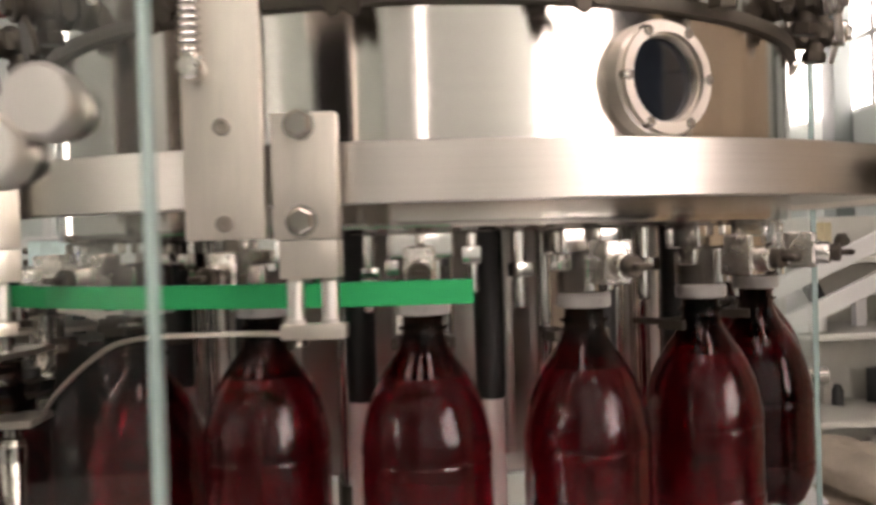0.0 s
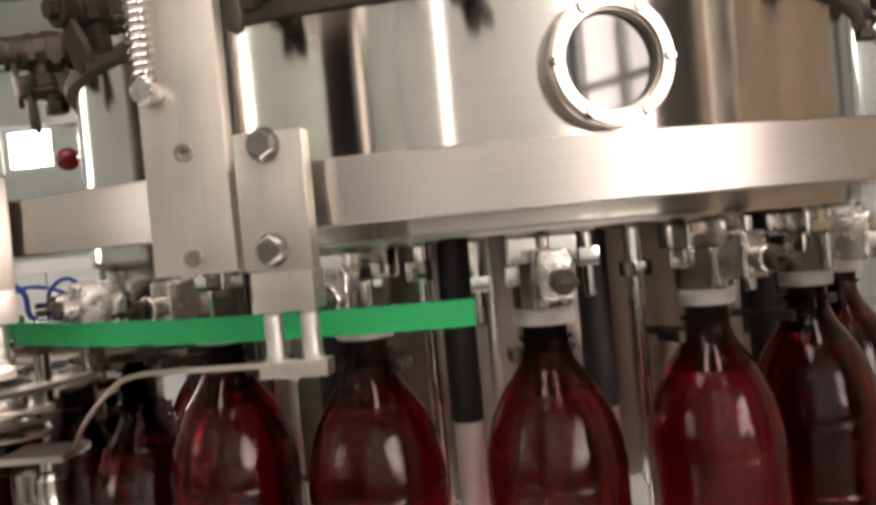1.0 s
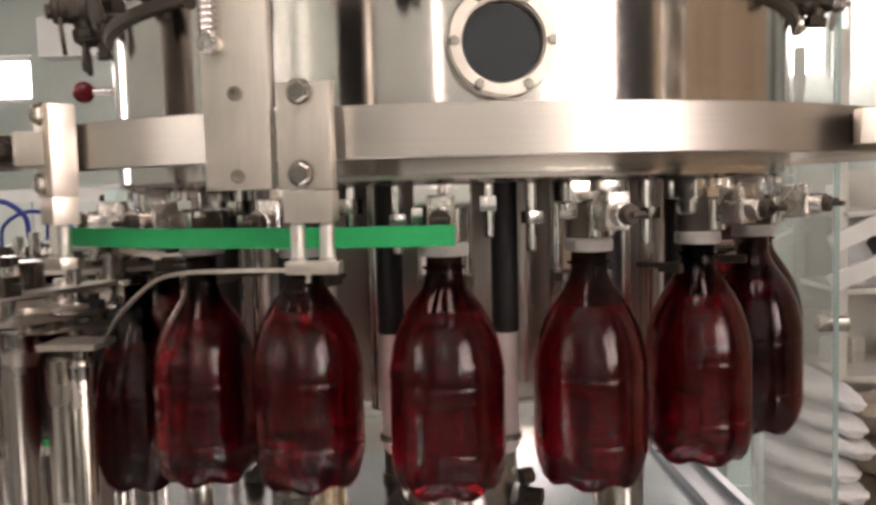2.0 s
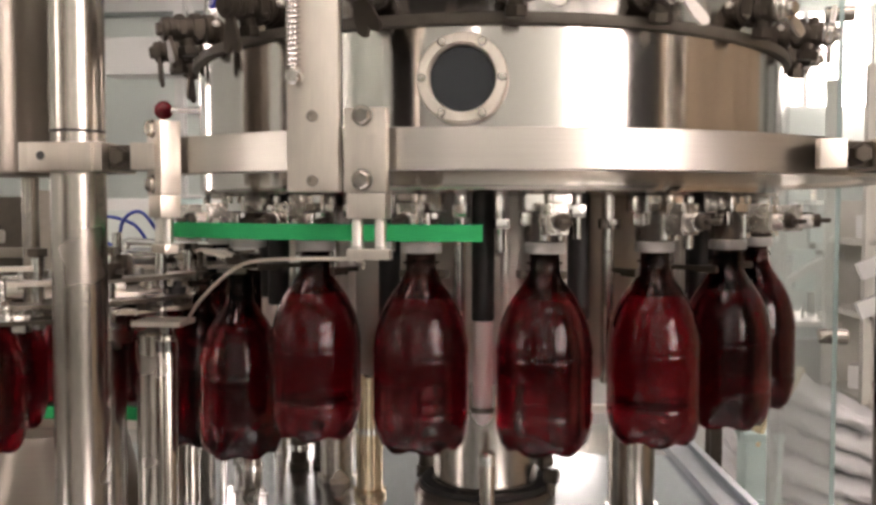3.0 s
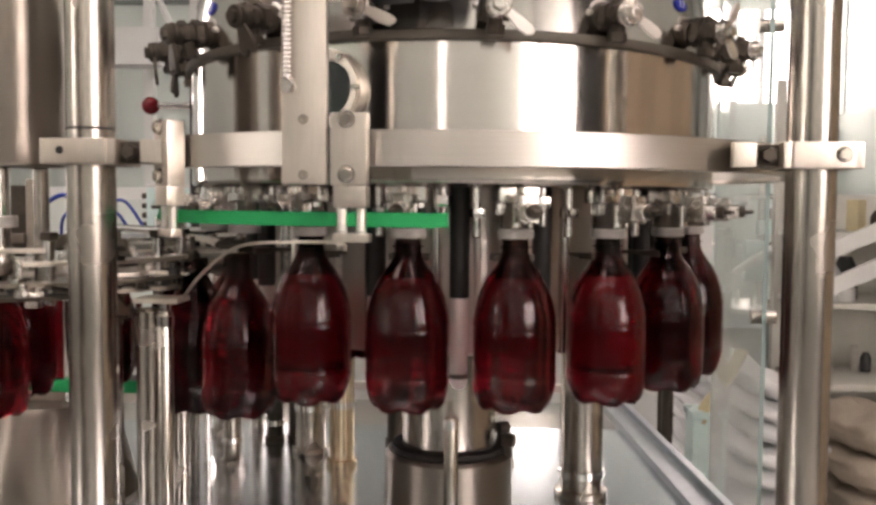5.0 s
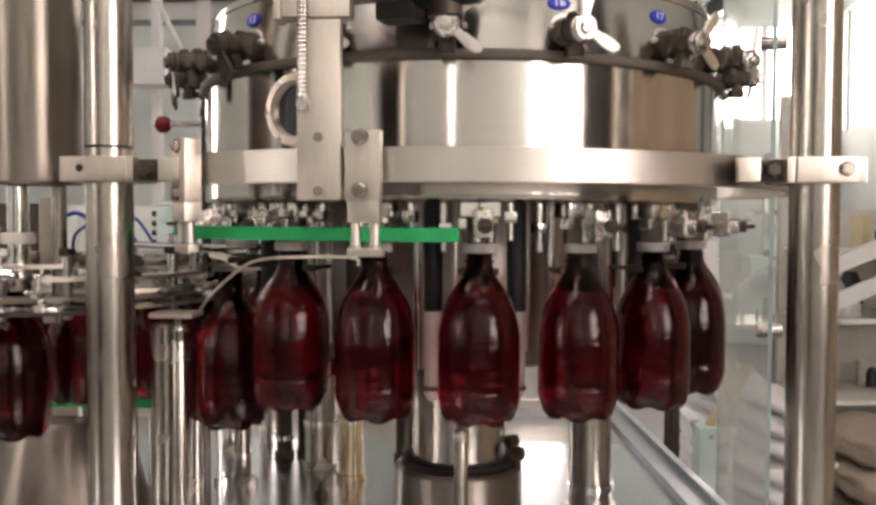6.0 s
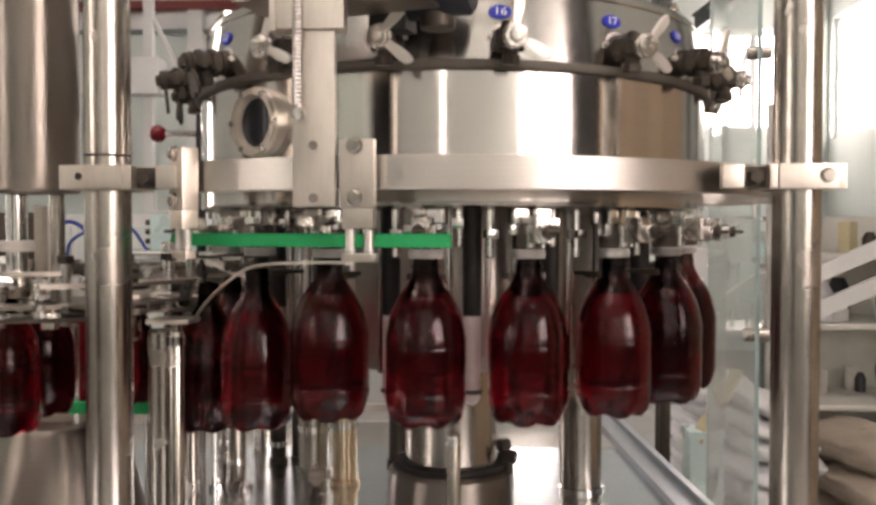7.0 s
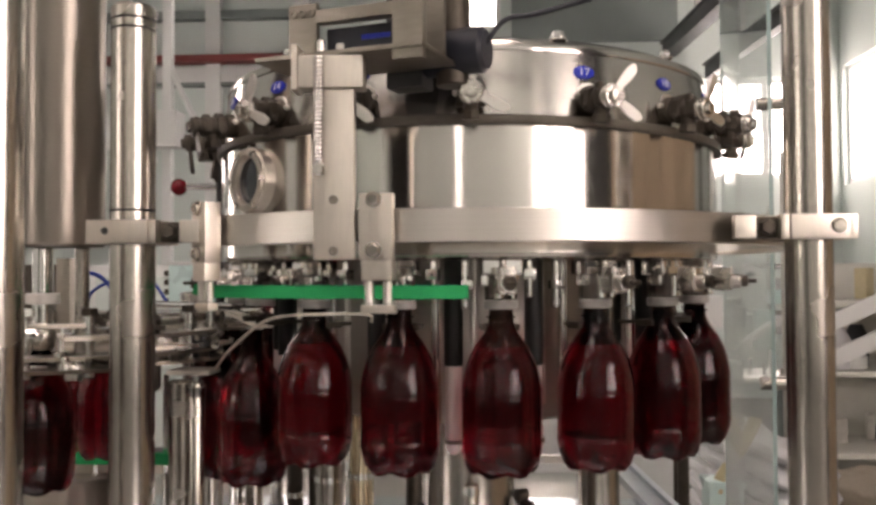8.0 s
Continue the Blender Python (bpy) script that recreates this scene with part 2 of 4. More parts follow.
def bolt_mesh(r, h, mat=POLISHED, washer=True):
    """A hexagon bolt head whose axis points along -y, with its washer."""
    head = lathe([(0, 0), (r, 0), (r, h * 0.8), (r * 0.82, h), (0, h)], 6)
    if washer:
        head = joined(head, lathe([(0, -0.0015), (r * 1.18, -0.0015), (r * 1.18, 0.0005), (0, 0.0005)], 20))
    return mesh_of(turned(head, pose(0, 0, 0, 90)), "bolt", mat)
def socket_mesh(r, h, mat=CHROME):
    """A round socket screw that points along -y."""
    return mesh_of(turned(lathe([(0, 0), (r, 0), (r, h * 0.8), (r * 0.85, h), (r * 0.5, h), (r * 0.45, h * 0.4), (0, h * 0.4)], 16), pose(0, 0, 0, 90)), "screw", mat)
BOLT, SMALL_BOLT, SCREW, DARK_BOLT = bolt_mesh(0.0085, 0.007), bolt_mesh(0.006, 0.005), socket_mesh(0.0055, 0.003, WORN), bolt_mesh(0.0085, 0.012, GUNMETAL)

# ---- hall ----
def slab(name, x0, x1, y0, y1, z0, z1, mat, label, category):
    ob = new(name, mesh_of(box(x0, x1, y0, y1, z0, z1, 0), name, mat))
    return tagged(ob, label, category, kind="structure")
W0, E0, S0, N0, TOP = -6.0, 4.2, -6.0, 9.0, 6.3
slab("floor", W0 - 0.2, E0 + 0.2, S0 - 0.2, N0 + 0.2, -0.1, 0, FLOOR, "worn grey painted factory floor", "floor")
slab("ceiling", W0 - 0.2, E0 + 0.2, S0 - 0.2, N0 + 0.2, TOP, TOP + 0.1, CEILING, "grey metal sheet factory roof", "ceiling")
def wall(name, along, at, outer, a0, a1, openings, label):
    """A wall along x or y at a place, pierced by openings (a0, a1, z0, z1) that do not overlap along it; daylight stands behind each."""
    lo, hi = min(at, outer), max(at, outer)
    cells, edge = [], a0
    for o0, o1, z0, z1 in sorted(openings):
        cells += [(edge, o0, 0, TOP), (o0, o1, 0, z0), (o0, o1, z1, TOP)]
        edge = o1
    cells.append((edge, a1, 0, TOP))
    pieces = []
    for c0, c1, z0, z1 in cells:
        if c1 - c0 > 1e-3 and z1 - z0 > 1e-3:
            pieces.append(box(c0, c1, lo, hi, z0, z1, 0) if along == "x" else box(lo, hi, c0, c1, z0, z1, 0))
    tagged(new(name, mesh_of(joined(*pieces), name, WALL)), label, "wall", kind="structure")
    for k, (o0, o1, z0, z1) in enumerate(sorted(openings)):
        win = thing("window_%d" % (k + 1), "white framed factory window with bright daylight outside", "window")
        win["kind"] = "structure"
        n = max(1, round((o1 - o0) / 0.62))
        mid = (lo + hi) / 2
        for i in range(n + 1):
            x = o0 + (o1 - o0) * i / n
            x = min(max(x, o0 + 0.03), o1 - 0.03)
            bm = box(x - 0.03, x + 0.03, mid - 0.04, mid + 0.04, z0, z1, 0) if along == "x" else box(mid - 0.04, mid + 0.04, x - 0.03, x + 0.03, z0, z1, 0)
            part("window_frame", bm, FRAME, win)
        for z in [z0 + 0.03 + (z1 - z0 - 0.06) * i / max(1, round((z1 - z0) / 0.9)) for i in range(max(1, round((z1 - z0) / 0.9)) + 1)]:
            bm = box(o0, o1, mid - 0.035, mid + 0.035, z - 0.03, z + 0.03, 0) if along == "x" else box(mid - 0.035, mid + 0.035, o0, o1, z - 0.03, z + 0.03, 0)
            part("window_bar", bm, FRAME, win)
        far = outer + (0.25 if outer > at else -0.25)
        bm = box(o0 - 0.7, o1 + 0.7, far - 0.01, far + 0.01, z0 - 0.7, z1 + 0.7, 0) if along == "x" else box(far - 0.01, far + 0.01, o0 - 0.7, o1 + 0.7, z0 - 0.7, z1 + 0.7, 0)
        tagged(new("backdrop", mesh_of(bm, "backdrop", OUTSIDE)), "bright hazy daylight outside the factory", "sky", kind="structure")
wall("wall_north", "x", N0, N0 + 0.2, W0, E0, [(-5.75, -5.1, 2.55, 3.1), (-2.65, -1.95, 2.55, 3.1), (-0.35, 0.2, 4.4, 6.2), (0.4, 1.05, 2.55, 3.1), (2.60, 4.1, 2.55, 3.75)], "pale green factory end wall with a row of windows")
wall("wall_south", "x", S0, S0 - 0.2, W0, E0, [(-0.30, -0.10, 1.75, 3.9), (3.35, 4.15, 1.6, 4.2)], "pale green factory wall with tall windows")
wall("wall_east", "y", E0, E0 + 0.2, S0, N0, [(-5.85, -3.5, 1.6, 4.2), (5.5, 8.92, 2.45, 3.85)], "pale green factory side wall with windows")
wall("wall_west", "y", W0, W0 - 0.2, S0, N0, [(-4.7, -3.6, 1.9, 3.5), (4.6, 5.6, 1.2, 4.4)], "pale green factory side wall with windows")
# unseen dark lower wall, added to darken what the bottle bodies reflect
def added_dado(x0, x1, y0, y1):
    tagged(new("baseboard", mesh_of(box(x0, x1, y0, y1, 0.0, 0.95, 0.004), "baseboard", ADDED_DADO)), "dark lower wall added out of view to darken reflections", "wall", kind="structure")
added_dado(W0 + 0.003, -3.53, S0 + 0.003, S0 + 0.012)
added_dado(-2.22, E0 - 0.013, S0 + 0.003, S0 + 0.012)
added_dado(W0 + 0.003, W0 + 0.012, S0 + 0.013, N0 - 3.0)
added_dado(E0 - 0.012, E0 - 0.003, S0 + 0.013, -3.21)
# unseen glowing panels, added to brighten the front half of the hall
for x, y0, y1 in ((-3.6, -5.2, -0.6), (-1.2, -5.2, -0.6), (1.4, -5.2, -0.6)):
    ob = tagged(new("roof_light", mesh_of(box(x - 0.4, x + 0.4, y0, y1, TOP - 0.03, TOP - 0.004, 0), "roof_light", ROOF_FILL)), "glowing roof panel added out of view as fill light", "skylight", "roof lights", "structure")
def beam(x0, x1, y0, y1, z0, z1, mat, label):
    ob = tagged(new("roof_beam", mesh_of(box(x0, x1, y0, y1, z0, z1, 0.005), "roof_beam", mat)), label, "beam", "roof beams", "structure")
    return ob
beam(E0 - 0.25, E0 - 0.003, S0, N0, 4.85, 5.1, BEAM, "grey painted crane beam along the wall")
beam(E0 - 0.2, E0 - 0.003, S0, N0, 6.0, 6.29, BEAM, "dark grey steel eaves beam")
for y in (-2.5, 1.5, 5.5):
    beam(W0, E0 - 0.26, y, y + 0.2, 5.75, 6.05, BEAM, "grey painted steel roof beam")
def crane_rail(x0, k, width, z0, z1):
    """A rail that runs at a slight angle to the walls, x = x0 + k y, with a pale lip on top, and its hangers."""
    turn = -math.degrees(math.atan(k))
    at = pose(x0 + k * 4.7, 4.7, 0, 0, 0, turn)
    ob = tagged(new("roof_beam", mesh_of(joined(box(-width / 2, width / 2, -3.6, 4.12, z0, z1, 0.005), box(-width / 2 - 0.03, width / 2 + 0.03, -3.6, 4.12, z1 - 0.002, z1 + 0.02, 0.003)), "roof_beam", RAILPAINT)), "dark steel crane rail under the roof", "beam", "roof beams", "structure")
    ob.matrix_basis = at
    for y in (-2.4, 0.4, 3.0):
        ob = tagged(new("roof_beam", mesh_of(box(-0.03, 0.03, y - 0.03, y + 0.03, z1 + 0.021, TOP, 0.003), "roof_beam", FRAME)), "pale steel hanger from the roof", "beam", "roof beams", "structure")
        ob.matrix_basis = at
crane_rail(2.765, -0.0675, 0.16, 3.97, 4.12)
crane_rail(3.206, -0.0652, 0.10, 3.70, 3.86)
beam(0.33, 2.30, N0 - 0.08, N0 - 0.003, 4.2, TOP, BEAM, "dark grey sheet high on the end wall")
beam(W0, 0.0, N0 - 0.3, N0 - 0.1, 4.0, 4.08, material("red_oxide_paint", (0.22, 0.05, 0.045), 0.6, grain=0.1, spot=0.2), "dull red steel pipe across the wall")
beam(W0, -0.4, N0 - 0.09, N0 - 0.003, 3.79, 3.97, FRAME, "pale painted wall rail")
beam(W0, -0.4, N0 - 0.12, N0 - 0.003, 3.74, 3.785, BEAM, "grey painted wall rail")
beam(W0, -0.4, N0 - 0.14, N0 - 0.003, 4.56, 4.66, BEAM, "grey painted wall rail")
# unseen slatted panel, added so that the tank reflects a dark band
shutter = thing("door_1", "added dark slatted panel on the unseen wall", "door")
shutter["kind"] = "structure"
for i in range(28):
    part("slat", box(-3.4, -2.35, S0 + 0.01, S0 + 0.05, i * 0.15, i * 0.15 + 0.146, 0.01, 1), DARK_PANEL, shutter)
part("door_frame", box(-2.35, -2.23, S0 + 0.003, S0 + 0.12, 0, 4.3, 0.004), SHADE, shutter)
part("door_frame", box(-3.52, -3.4, S0 + 0.003, S0 + 0.12, 0, 4.3, 0.004), SHADE, shutter)
# out-of-view dark block, added to put a dark band into the tank's reflection
tagged(new("wall_column", mesh_of(box(E0 - 0.5, E0 - 0.003, -3.2, -2.1, 0, 4.84, 0.01), "wall_column", SHADE)), "added wide dark block at the unseen side wall", "column", "wall columns", "structure")
for y in (N0 - 2.0, N0 - 5.0, 2.6):
    ob = tagged(new("wall_column", mesh_of(box(E0 - 0.18, E0 - 0.003, y - 0.12, y + 0.12, 0, 4.84, 0.006), "wall_column", BEAM)), "grey painted steel wall column", "column", "wall columns", "structure")
for x in (-3.3, -2.2, -0.9):
    ob = tagged(new("wall_column", mesh_of(box(x - 0.09, x + 0.09, N0 - 0.16, N0 - 0.003, 0, 5.74, 0.006), "wall_column", FRAME)), "white painted wall column", "column", "wall columns", "structure")

# ---- things behind the machine ----
def carton(x, y, z, w, d, h, turn=0.0):
    ob = thing("carton", "brown box added out of view for the tank's reflection", "box", "cartons by the wall", pose(x, y, z, 0, 0, turn))
    part("box_body", box(-w / 2, w / 2, -d / 2, d / 2, 0, h, 0.006), BROWN_BOX, ob)
    part("tape", box(-0.03, 0.03, -d / 2 - 0.001, d / 2 + 0.001, h - 0.08, h + 0.001, 0), STRAW, ob)
# out-of-view stack, added to give the tank its brown reflected band
for col in range(6):
    for row in range(6):
        carton(3.45, -1.45 + col * 0.52, row * 0.42, 0.6, 0.5, 0.415, random.uniform(-2, 2))

def sack_mesh():
    """A full sack: a rounded cushion with soft creases."""
    bm = bmesh.new()
    bmesh.ops.create_uvsphere(bm, u_segments=56, v_segments=30, radius=1)
    for v in bm.verts:
        p = v.co
        k = (abs(p.x) ** 4 + abs(p.y) ** 4 + abs(p.z) ** 2.6) ** (-1 / 3.6)
        q = p * k
        crease = 1 + 0.28 * noise.noise((q.x * 3, q.y * 3, q.z * 2)) + 0.22 * noise.noise((q.x * 7, q.y * 4, q.z * 3)) + 0.10 * noise.noise((q.x * 17, q.y * 12, q.z * 5))
        flat = 1 - 0.25 * max(0.0, max(abs(q.x), abs(q.y)) - 0.6)
        v.co = (0.32 * q.x * (1 + 0.05 * noise.noise((q.y * 4, q.z * 3, 1))), 0.195 * q.y * (1 + 0.08 * noise.noise((q.x * 4, q.z * 3, 5))), 0.08 + 0.078 * q.z * crease * flat)
    return mesh_of(bm, "sack", SACK, 80)
SACK_MESH = sack_mesh()
pallet = thing("pallet", "pale wooden pallet under stacked sacks", "pallet", m=pose(1.20, 2.35, 0))
for y in (-0.5, -0.25, 0, 0.25, 0.5):
    part("board", box(-0.42, 0.42, y - 0.06, y + 0.06, 0.12, 0.14, 0.003), RACKPAINT, pallet)
for x in (-0.36, 0, 0.36):
    part("block", box(x - 0.05, x + 0.05, -0.5, 0.5, 0.0, 0.12, 0.003), RACKPAINT, pallet)
for row in range(7):
    lean = 5 + 3 * row
    for iy in range(2):
        ob = tagged(new("sack", SACK_MESH), "full white woven plastic sack slumped in a stack", "sack", "stacked sacks")
        ob.matrix_basis = pose(1.0 + 0.16 * math.cos(radians(lean)) + random.uniform(-0.012, 0.012), 1.95 + iy * 0.70, 0.145 + row * 0.088 - 0.03 * math.sin(radians(lean)), lean, random.uniform(-3, 3), 90 + random.uniform(-7, 7)) @ Matrix.Diagonal((1, 0.84, 0.62, 1))
cloth = tagged(new("cloth", mesh_of(tube(arc_points([(0.80, 1.44, 0.66), (0.83, 1.45, 0.73), (0.90, 1.47, 0.80), (0.96, 1.50, 0.90)], 5), 0.01, flat=(0.025, 0.006)), "cloth", STRAW)), "yellowed strip of cloth hanging over a bin", "cloth")
bin_ = thing("bin", "pale grey green plastic bin beside the sacks", "bin", m=pose(0.833, 1.48, 0))
part("bin_body", joined(box(-0.06, 0.06, -0.06, 0.06, 0.0, 0.69, 0.012), box(-0.066, 0.066, -0.066, 0.066, 0.675, 0.70, 0.006)), ACRYLIC, bin_)
for z in (0.30, 0.48):
    part("rib", box(-0.063, 0.063, -0.063, 0.063, z, z + 0.012, 0.003), ACRYLIC, bin_)
for y in (1.9, 2.05):
    gear = thing("steel_stand", "dark steel stand on a round foot plate", "stand", "stands behind the base", pose(0.60 + 0.1 * y, y, 0))
    part("leg", rod(0.022, 0.021, 0.95, 14), GUNMETAL, gear)
    part("foot_plate", rod(0.05, 0, 0.02, 18), DARK, gear)
# labelling machine behind the glass guards
labeller = thing("labelling_machine", "pale steel labelling machine with a dark motor behind the glass", "labelling machine", m=pose(1.32, 3.05, 0))
part("cabinet", box(-0.20, 0.22, -0.18, 0.25, 0.05, 0.86, 0.008), BEAM, labeller)
for x in (-0.15, 0.17):
    part("foot", turned(rod(0.025, 0, 0.049), pose(x, 0, 0)), GUNMETAL, labeller)
part("worktop", box(-0.23, 0.25, -0.21, 0.28, 0.861, 0.885, 0.004), SATIN, labeller)
for x, top in ((-0.16, 1.62), (0.02, 1.48), (0.18, 1.75)):
    part("upright", box(x - 0.014, x + 0.014, -0.014, 0.014, 0.886, top, 0.002), POLISHED, labeller)
for z, d in ((1.20, 0.03), (1.44, 0.05)):
    part("cross_bar", turned(rod(0.012, -0.21, 0.23, 14), pose(0, -d, z, 0, 90)), CHROME, labeller)
part("control_box", box(-0.23, -0.11, -0.16, -0.063, 1.13, 1.29, 0.008), FRAME, labeller, "pale grey control box")
part("motor", turned(lathe([(0, 0), (0.03, 0), (0.034, 0.006), (0.034, 0.10), (0.022, 0.11), (0.022, 0.15), (0, 0.15)], 22), pose(0.0, -0.08, 1.13)), SHADE, labeller, "dark motor")
for x, z, h, mat in ((0.16, 1.25, 0.07, ACRYLIC), (0.165, 1.10, 0.09, WHITE), (0.21, 1.33, 0.05, FRAME), (-0.06, 1.31, 0.06, BEAM)):
    part("bracket_box", box(x - 0.035, x + 0.035, -0.15, -0.081, z, z + h, 0.006), mat, labeller)
part("label_reel", turned(lathe([(0.012, -0.02), (0.05, -0.02), (0.05, 0.02), (0.012, 0.02)], 28, True), pose(0.04, -0.10, 1.40, 90)), WHITE, labeller, "white roll of labels")
part("reel_hub", turned(rod(0.011, -0.05, 0.09, 16), pose(0.04, -0.10, 1.40, 90)), GUNMETAL, labeller)
part("panel", box(0.06, 0.15, -0.15, -0.09, 1.02, 1.22, 0.006), ACRYLIC, labeller, "pale blue green plastic panel")
part("chute", tube([(-0.20, -0.20, 0.92), (0.10, -0.20, 1.14), (0.24, -0.20, 1.20)], 0.01, flat=(0.03, 0.014)), FRAME, labeller, "white sloping chute")
for i in range(7):
    part("fitting", turned(rod(random.uniform(0.008, 0.016), 0, random.uniform(0.03, 0.08), 12), pose(-0.19 + i * 0.062, random.uniform(-0.12, -0.03), 0.886)), random.choice((GUNMETAL, CAST, NYLON)), labeller)

rack = thing("storage_rack", "pale painted steel rack with machine parts on its shelves", "rack", m=pose(2.05, 2.6, 0))
for x in (-0.55, 0.55):
    for y in (-0.22, 0.22):
        part("upright", box(x - 0.02, x + 0.02, y - 0.02, y + 0.02, 0, 2.0, 0.003), RACKPAINT, rack)
for z in (0.30, 0.61, 0.97, 1.28):
    part("shelf", box(-0.55, 0.55, -0.24, 0.24, z - 0.025, z, 0.003), RACKPAINT, rack)
part("back_panel", box(-0.54, 0.54, 0.241, 0.25, 0.25, 1.45, 0.002), RACKPAINT, rack)
for z0, z1 in ((0.99, 1.52), (1.15, 1.68)):
    part("brace", tube([(-0.60, -0.26, z0), (0.6, -0.26, z1)], 0.01, flat=(0.012, 0.035)), FRAME, rack)
for i in range(44):
    w, h, z = random.uniform(0.04, 0.13), random.uniform(0.06, 0.2), random.choice((0.30, 0.61, 0.97, 1.28))
    x, y = random.uniform(-0.48, 0.48), random.uniform(-0.16, 0.16)
    mat = random.choice((SHADE, RACKPAINT, SACK, NYLON, GUNMETAL, STRAW, FRAME))
    ob = thing("machine_part", "small worn machine part lying on a rack shelf", "machine part", "parts on the rack", pose(2.05 + x, 2.6 + y, z + 0.001, 0, 0, random.uniform(0, 90)))
    part("part_body", box(-w / 2, w / 2, -w / 3, w / 3, 0, h, 0.006) if i % 2 else lathe([(0, 0), (w / 2, 0), (w / 2, h * 0.7), (w / 4, h), (0, h)], 16), mat, ob)
BAG_MESH = SACK_MESH.copy()
BAG_MESH.materials[0] = material("brown_paper_bag", (0.50, 0.43, 0.34), 0.7, grain=0.1, scale=(60, 60, 60), spot=0.15, spot_scale=6, bump=0.002, vary=0.1)
for i in range(4):
    ob = tagged(new("paper_bag", BAG_MESH), "full brown paper bag piled before a rack", "bag", "bags before the rack")
    ob.matrix_basis = pose(1.66 + random.uniform(-0.03, 0.03), 2.1, 0.137 * i + 0.002, 0, 0, 80 + 9 * i)

# pale cabinets and a translucent box behind the left side
cabinet = thing("control_cabinet", "pale grey control cabinet behind the machine", "cabinet", m=pose(-1.75, 2.6, 0))
part("body", box(-0.55, 0.55, -0.3, 0.3, 0.05, 1.45, 0.008), FRAME, cabinet)
for x in (-0.27, 0.27):
    d = part("door", box(x - 0.255, x + 0.255, -0.318, -0.3, 0.12, 1.40, 0.004), WALL, cabinet)
    part("handle", box(x + 0.16, x + 0.18, -0.335, -0.318, 0.72, 0.86, 0.004), BLACK, d)
part("plinth", box(-0.53, 0.53, -0.28, 0.28, 0.0, 0.05, 0.003), SHADE, cabinet)
gbox = thing("sensor_box", "pale green translucent plastic box on a stand", "box", m=pose(-0.91, 1.2, 1.292))
part("box_body", box(-0.07, 0.085, -0.05, 0.05, 0, 0.14, 0.006), ACRYLIC, gbox)
part("lid", box(-0.074, 0.089, -0.054, 0.054, 0.141, 0.151, 0.004), FRAME, gbox)
for i in range(4):
    part("connector", turned(rod(0.009, 0, 0.022, 12), pose(-0.071, -0.02, 0.025 + i * 0.03, 0, -90)), GUNMETAL, gbox)
part("stand", turned(rod(0.02, -1.292, -0.001), pose(0, 0, 0)), POLISHED, gbox)
column = thing("column", "slim white painted column with a white box on it", "column", m=pose(-2.08, 4.1, 0))
part("shaft", box(-0.03, 0.03, -0.03, 0.03, 0, TOP - 0.003, 0.003), FRAME, column)
part("box_body", box(-0.42, 0.13, -0.20, -0.031, 2.24, 2.47, 0.006), FRAME, column, "white painted sheet steel box")
part("brace", tube([(0.03, 0, 2.75), (0.30, 0, 2.2)], 0.02, 8), FRAME, column)

# ---- machine base ----
base = thing("machine_table", "stainless steel base with a sloping top under the filler", "machine base")
def plan_slab(points, z0, z1, bevel=0.003):
    """A slab with the plan outline points (x, y) between two heights."""
    return turned(prism([(x, y) for x, y in points], -z1, -z0, bevel), pose(0, 0, 0, -90) @ Matrix.Diagonal((1, 1, -1, 1)))
part("deck", plan_slab([(-1.25, -0.78), (0.517, -0.78), (0.396, 1.25), (-1.25, 1.25)], 0.775, 0.80), DECK, base)
part("rim", tube([(0.525, -0.78, 0.805), (0.404, 1.25, 0.805)], 0.01, flat=(0.0075, 0.012)), ZINC, base, "pale steel gutter rim")
part("gutter", tube([(0.561, -0.78, 0.798), (0.435, 1.25, 0.798)], 0.01, flat=(0.0265, 0.003)), ZINC, base, "wet pale grey gutter plate")
part("rim", tube([(0.597, -0.78, 0.80), (0.466, 1.25, 0.80)], 0.01, flat=(0.0085, 0.016)), ZINC, base, "pale steel gutter rim")
part("rim", tube([(-1.25, 1.262, 0.805), (0.39, 1.262, 0.805)], 0.01, flat=(0.010, 0.012)), SATIN, base)
part("cabinet", box(-1.2, 0.37, -0.74, 1.2, 0.06, 0.774, 0.006), TANK, base)
for x, y in ((-1.1, -0.65), (0.3, -0.65), (-1.1, 1.1), (0.3, 1.1)):
    part("foot", turned(rod(0.03, 0, 0.06), pose(x, y, 0)), GUNMETAL, base)
for x, y in ((-0.54, 0.37), (-0.47, 0.36), (-0.30, 0.30), (0.12, 0.45), (0.33, 0.10), (-0.12, 0.52)):
    part("nut", turned(lathe([(0, 0.80), (0.016, 0.80), (0.016, 0.812), (0.009, 0.813), (0.009, 0.826), (0, 0.827)], 6), pose(x, y, 0)), CHROME, base)
hub = thing("centre_column", "steel centre column with a dark seal ring", "column")
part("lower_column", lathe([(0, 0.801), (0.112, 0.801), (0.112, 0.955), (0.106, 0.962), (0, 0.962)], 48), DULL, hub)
part("seal_ring", lathe([(0.083, 0.9625), (0.101, 0.963), (0.103, 0.966), (0.100, 0.971), (0.083, 0.972)], 48, True), DARK, hub)
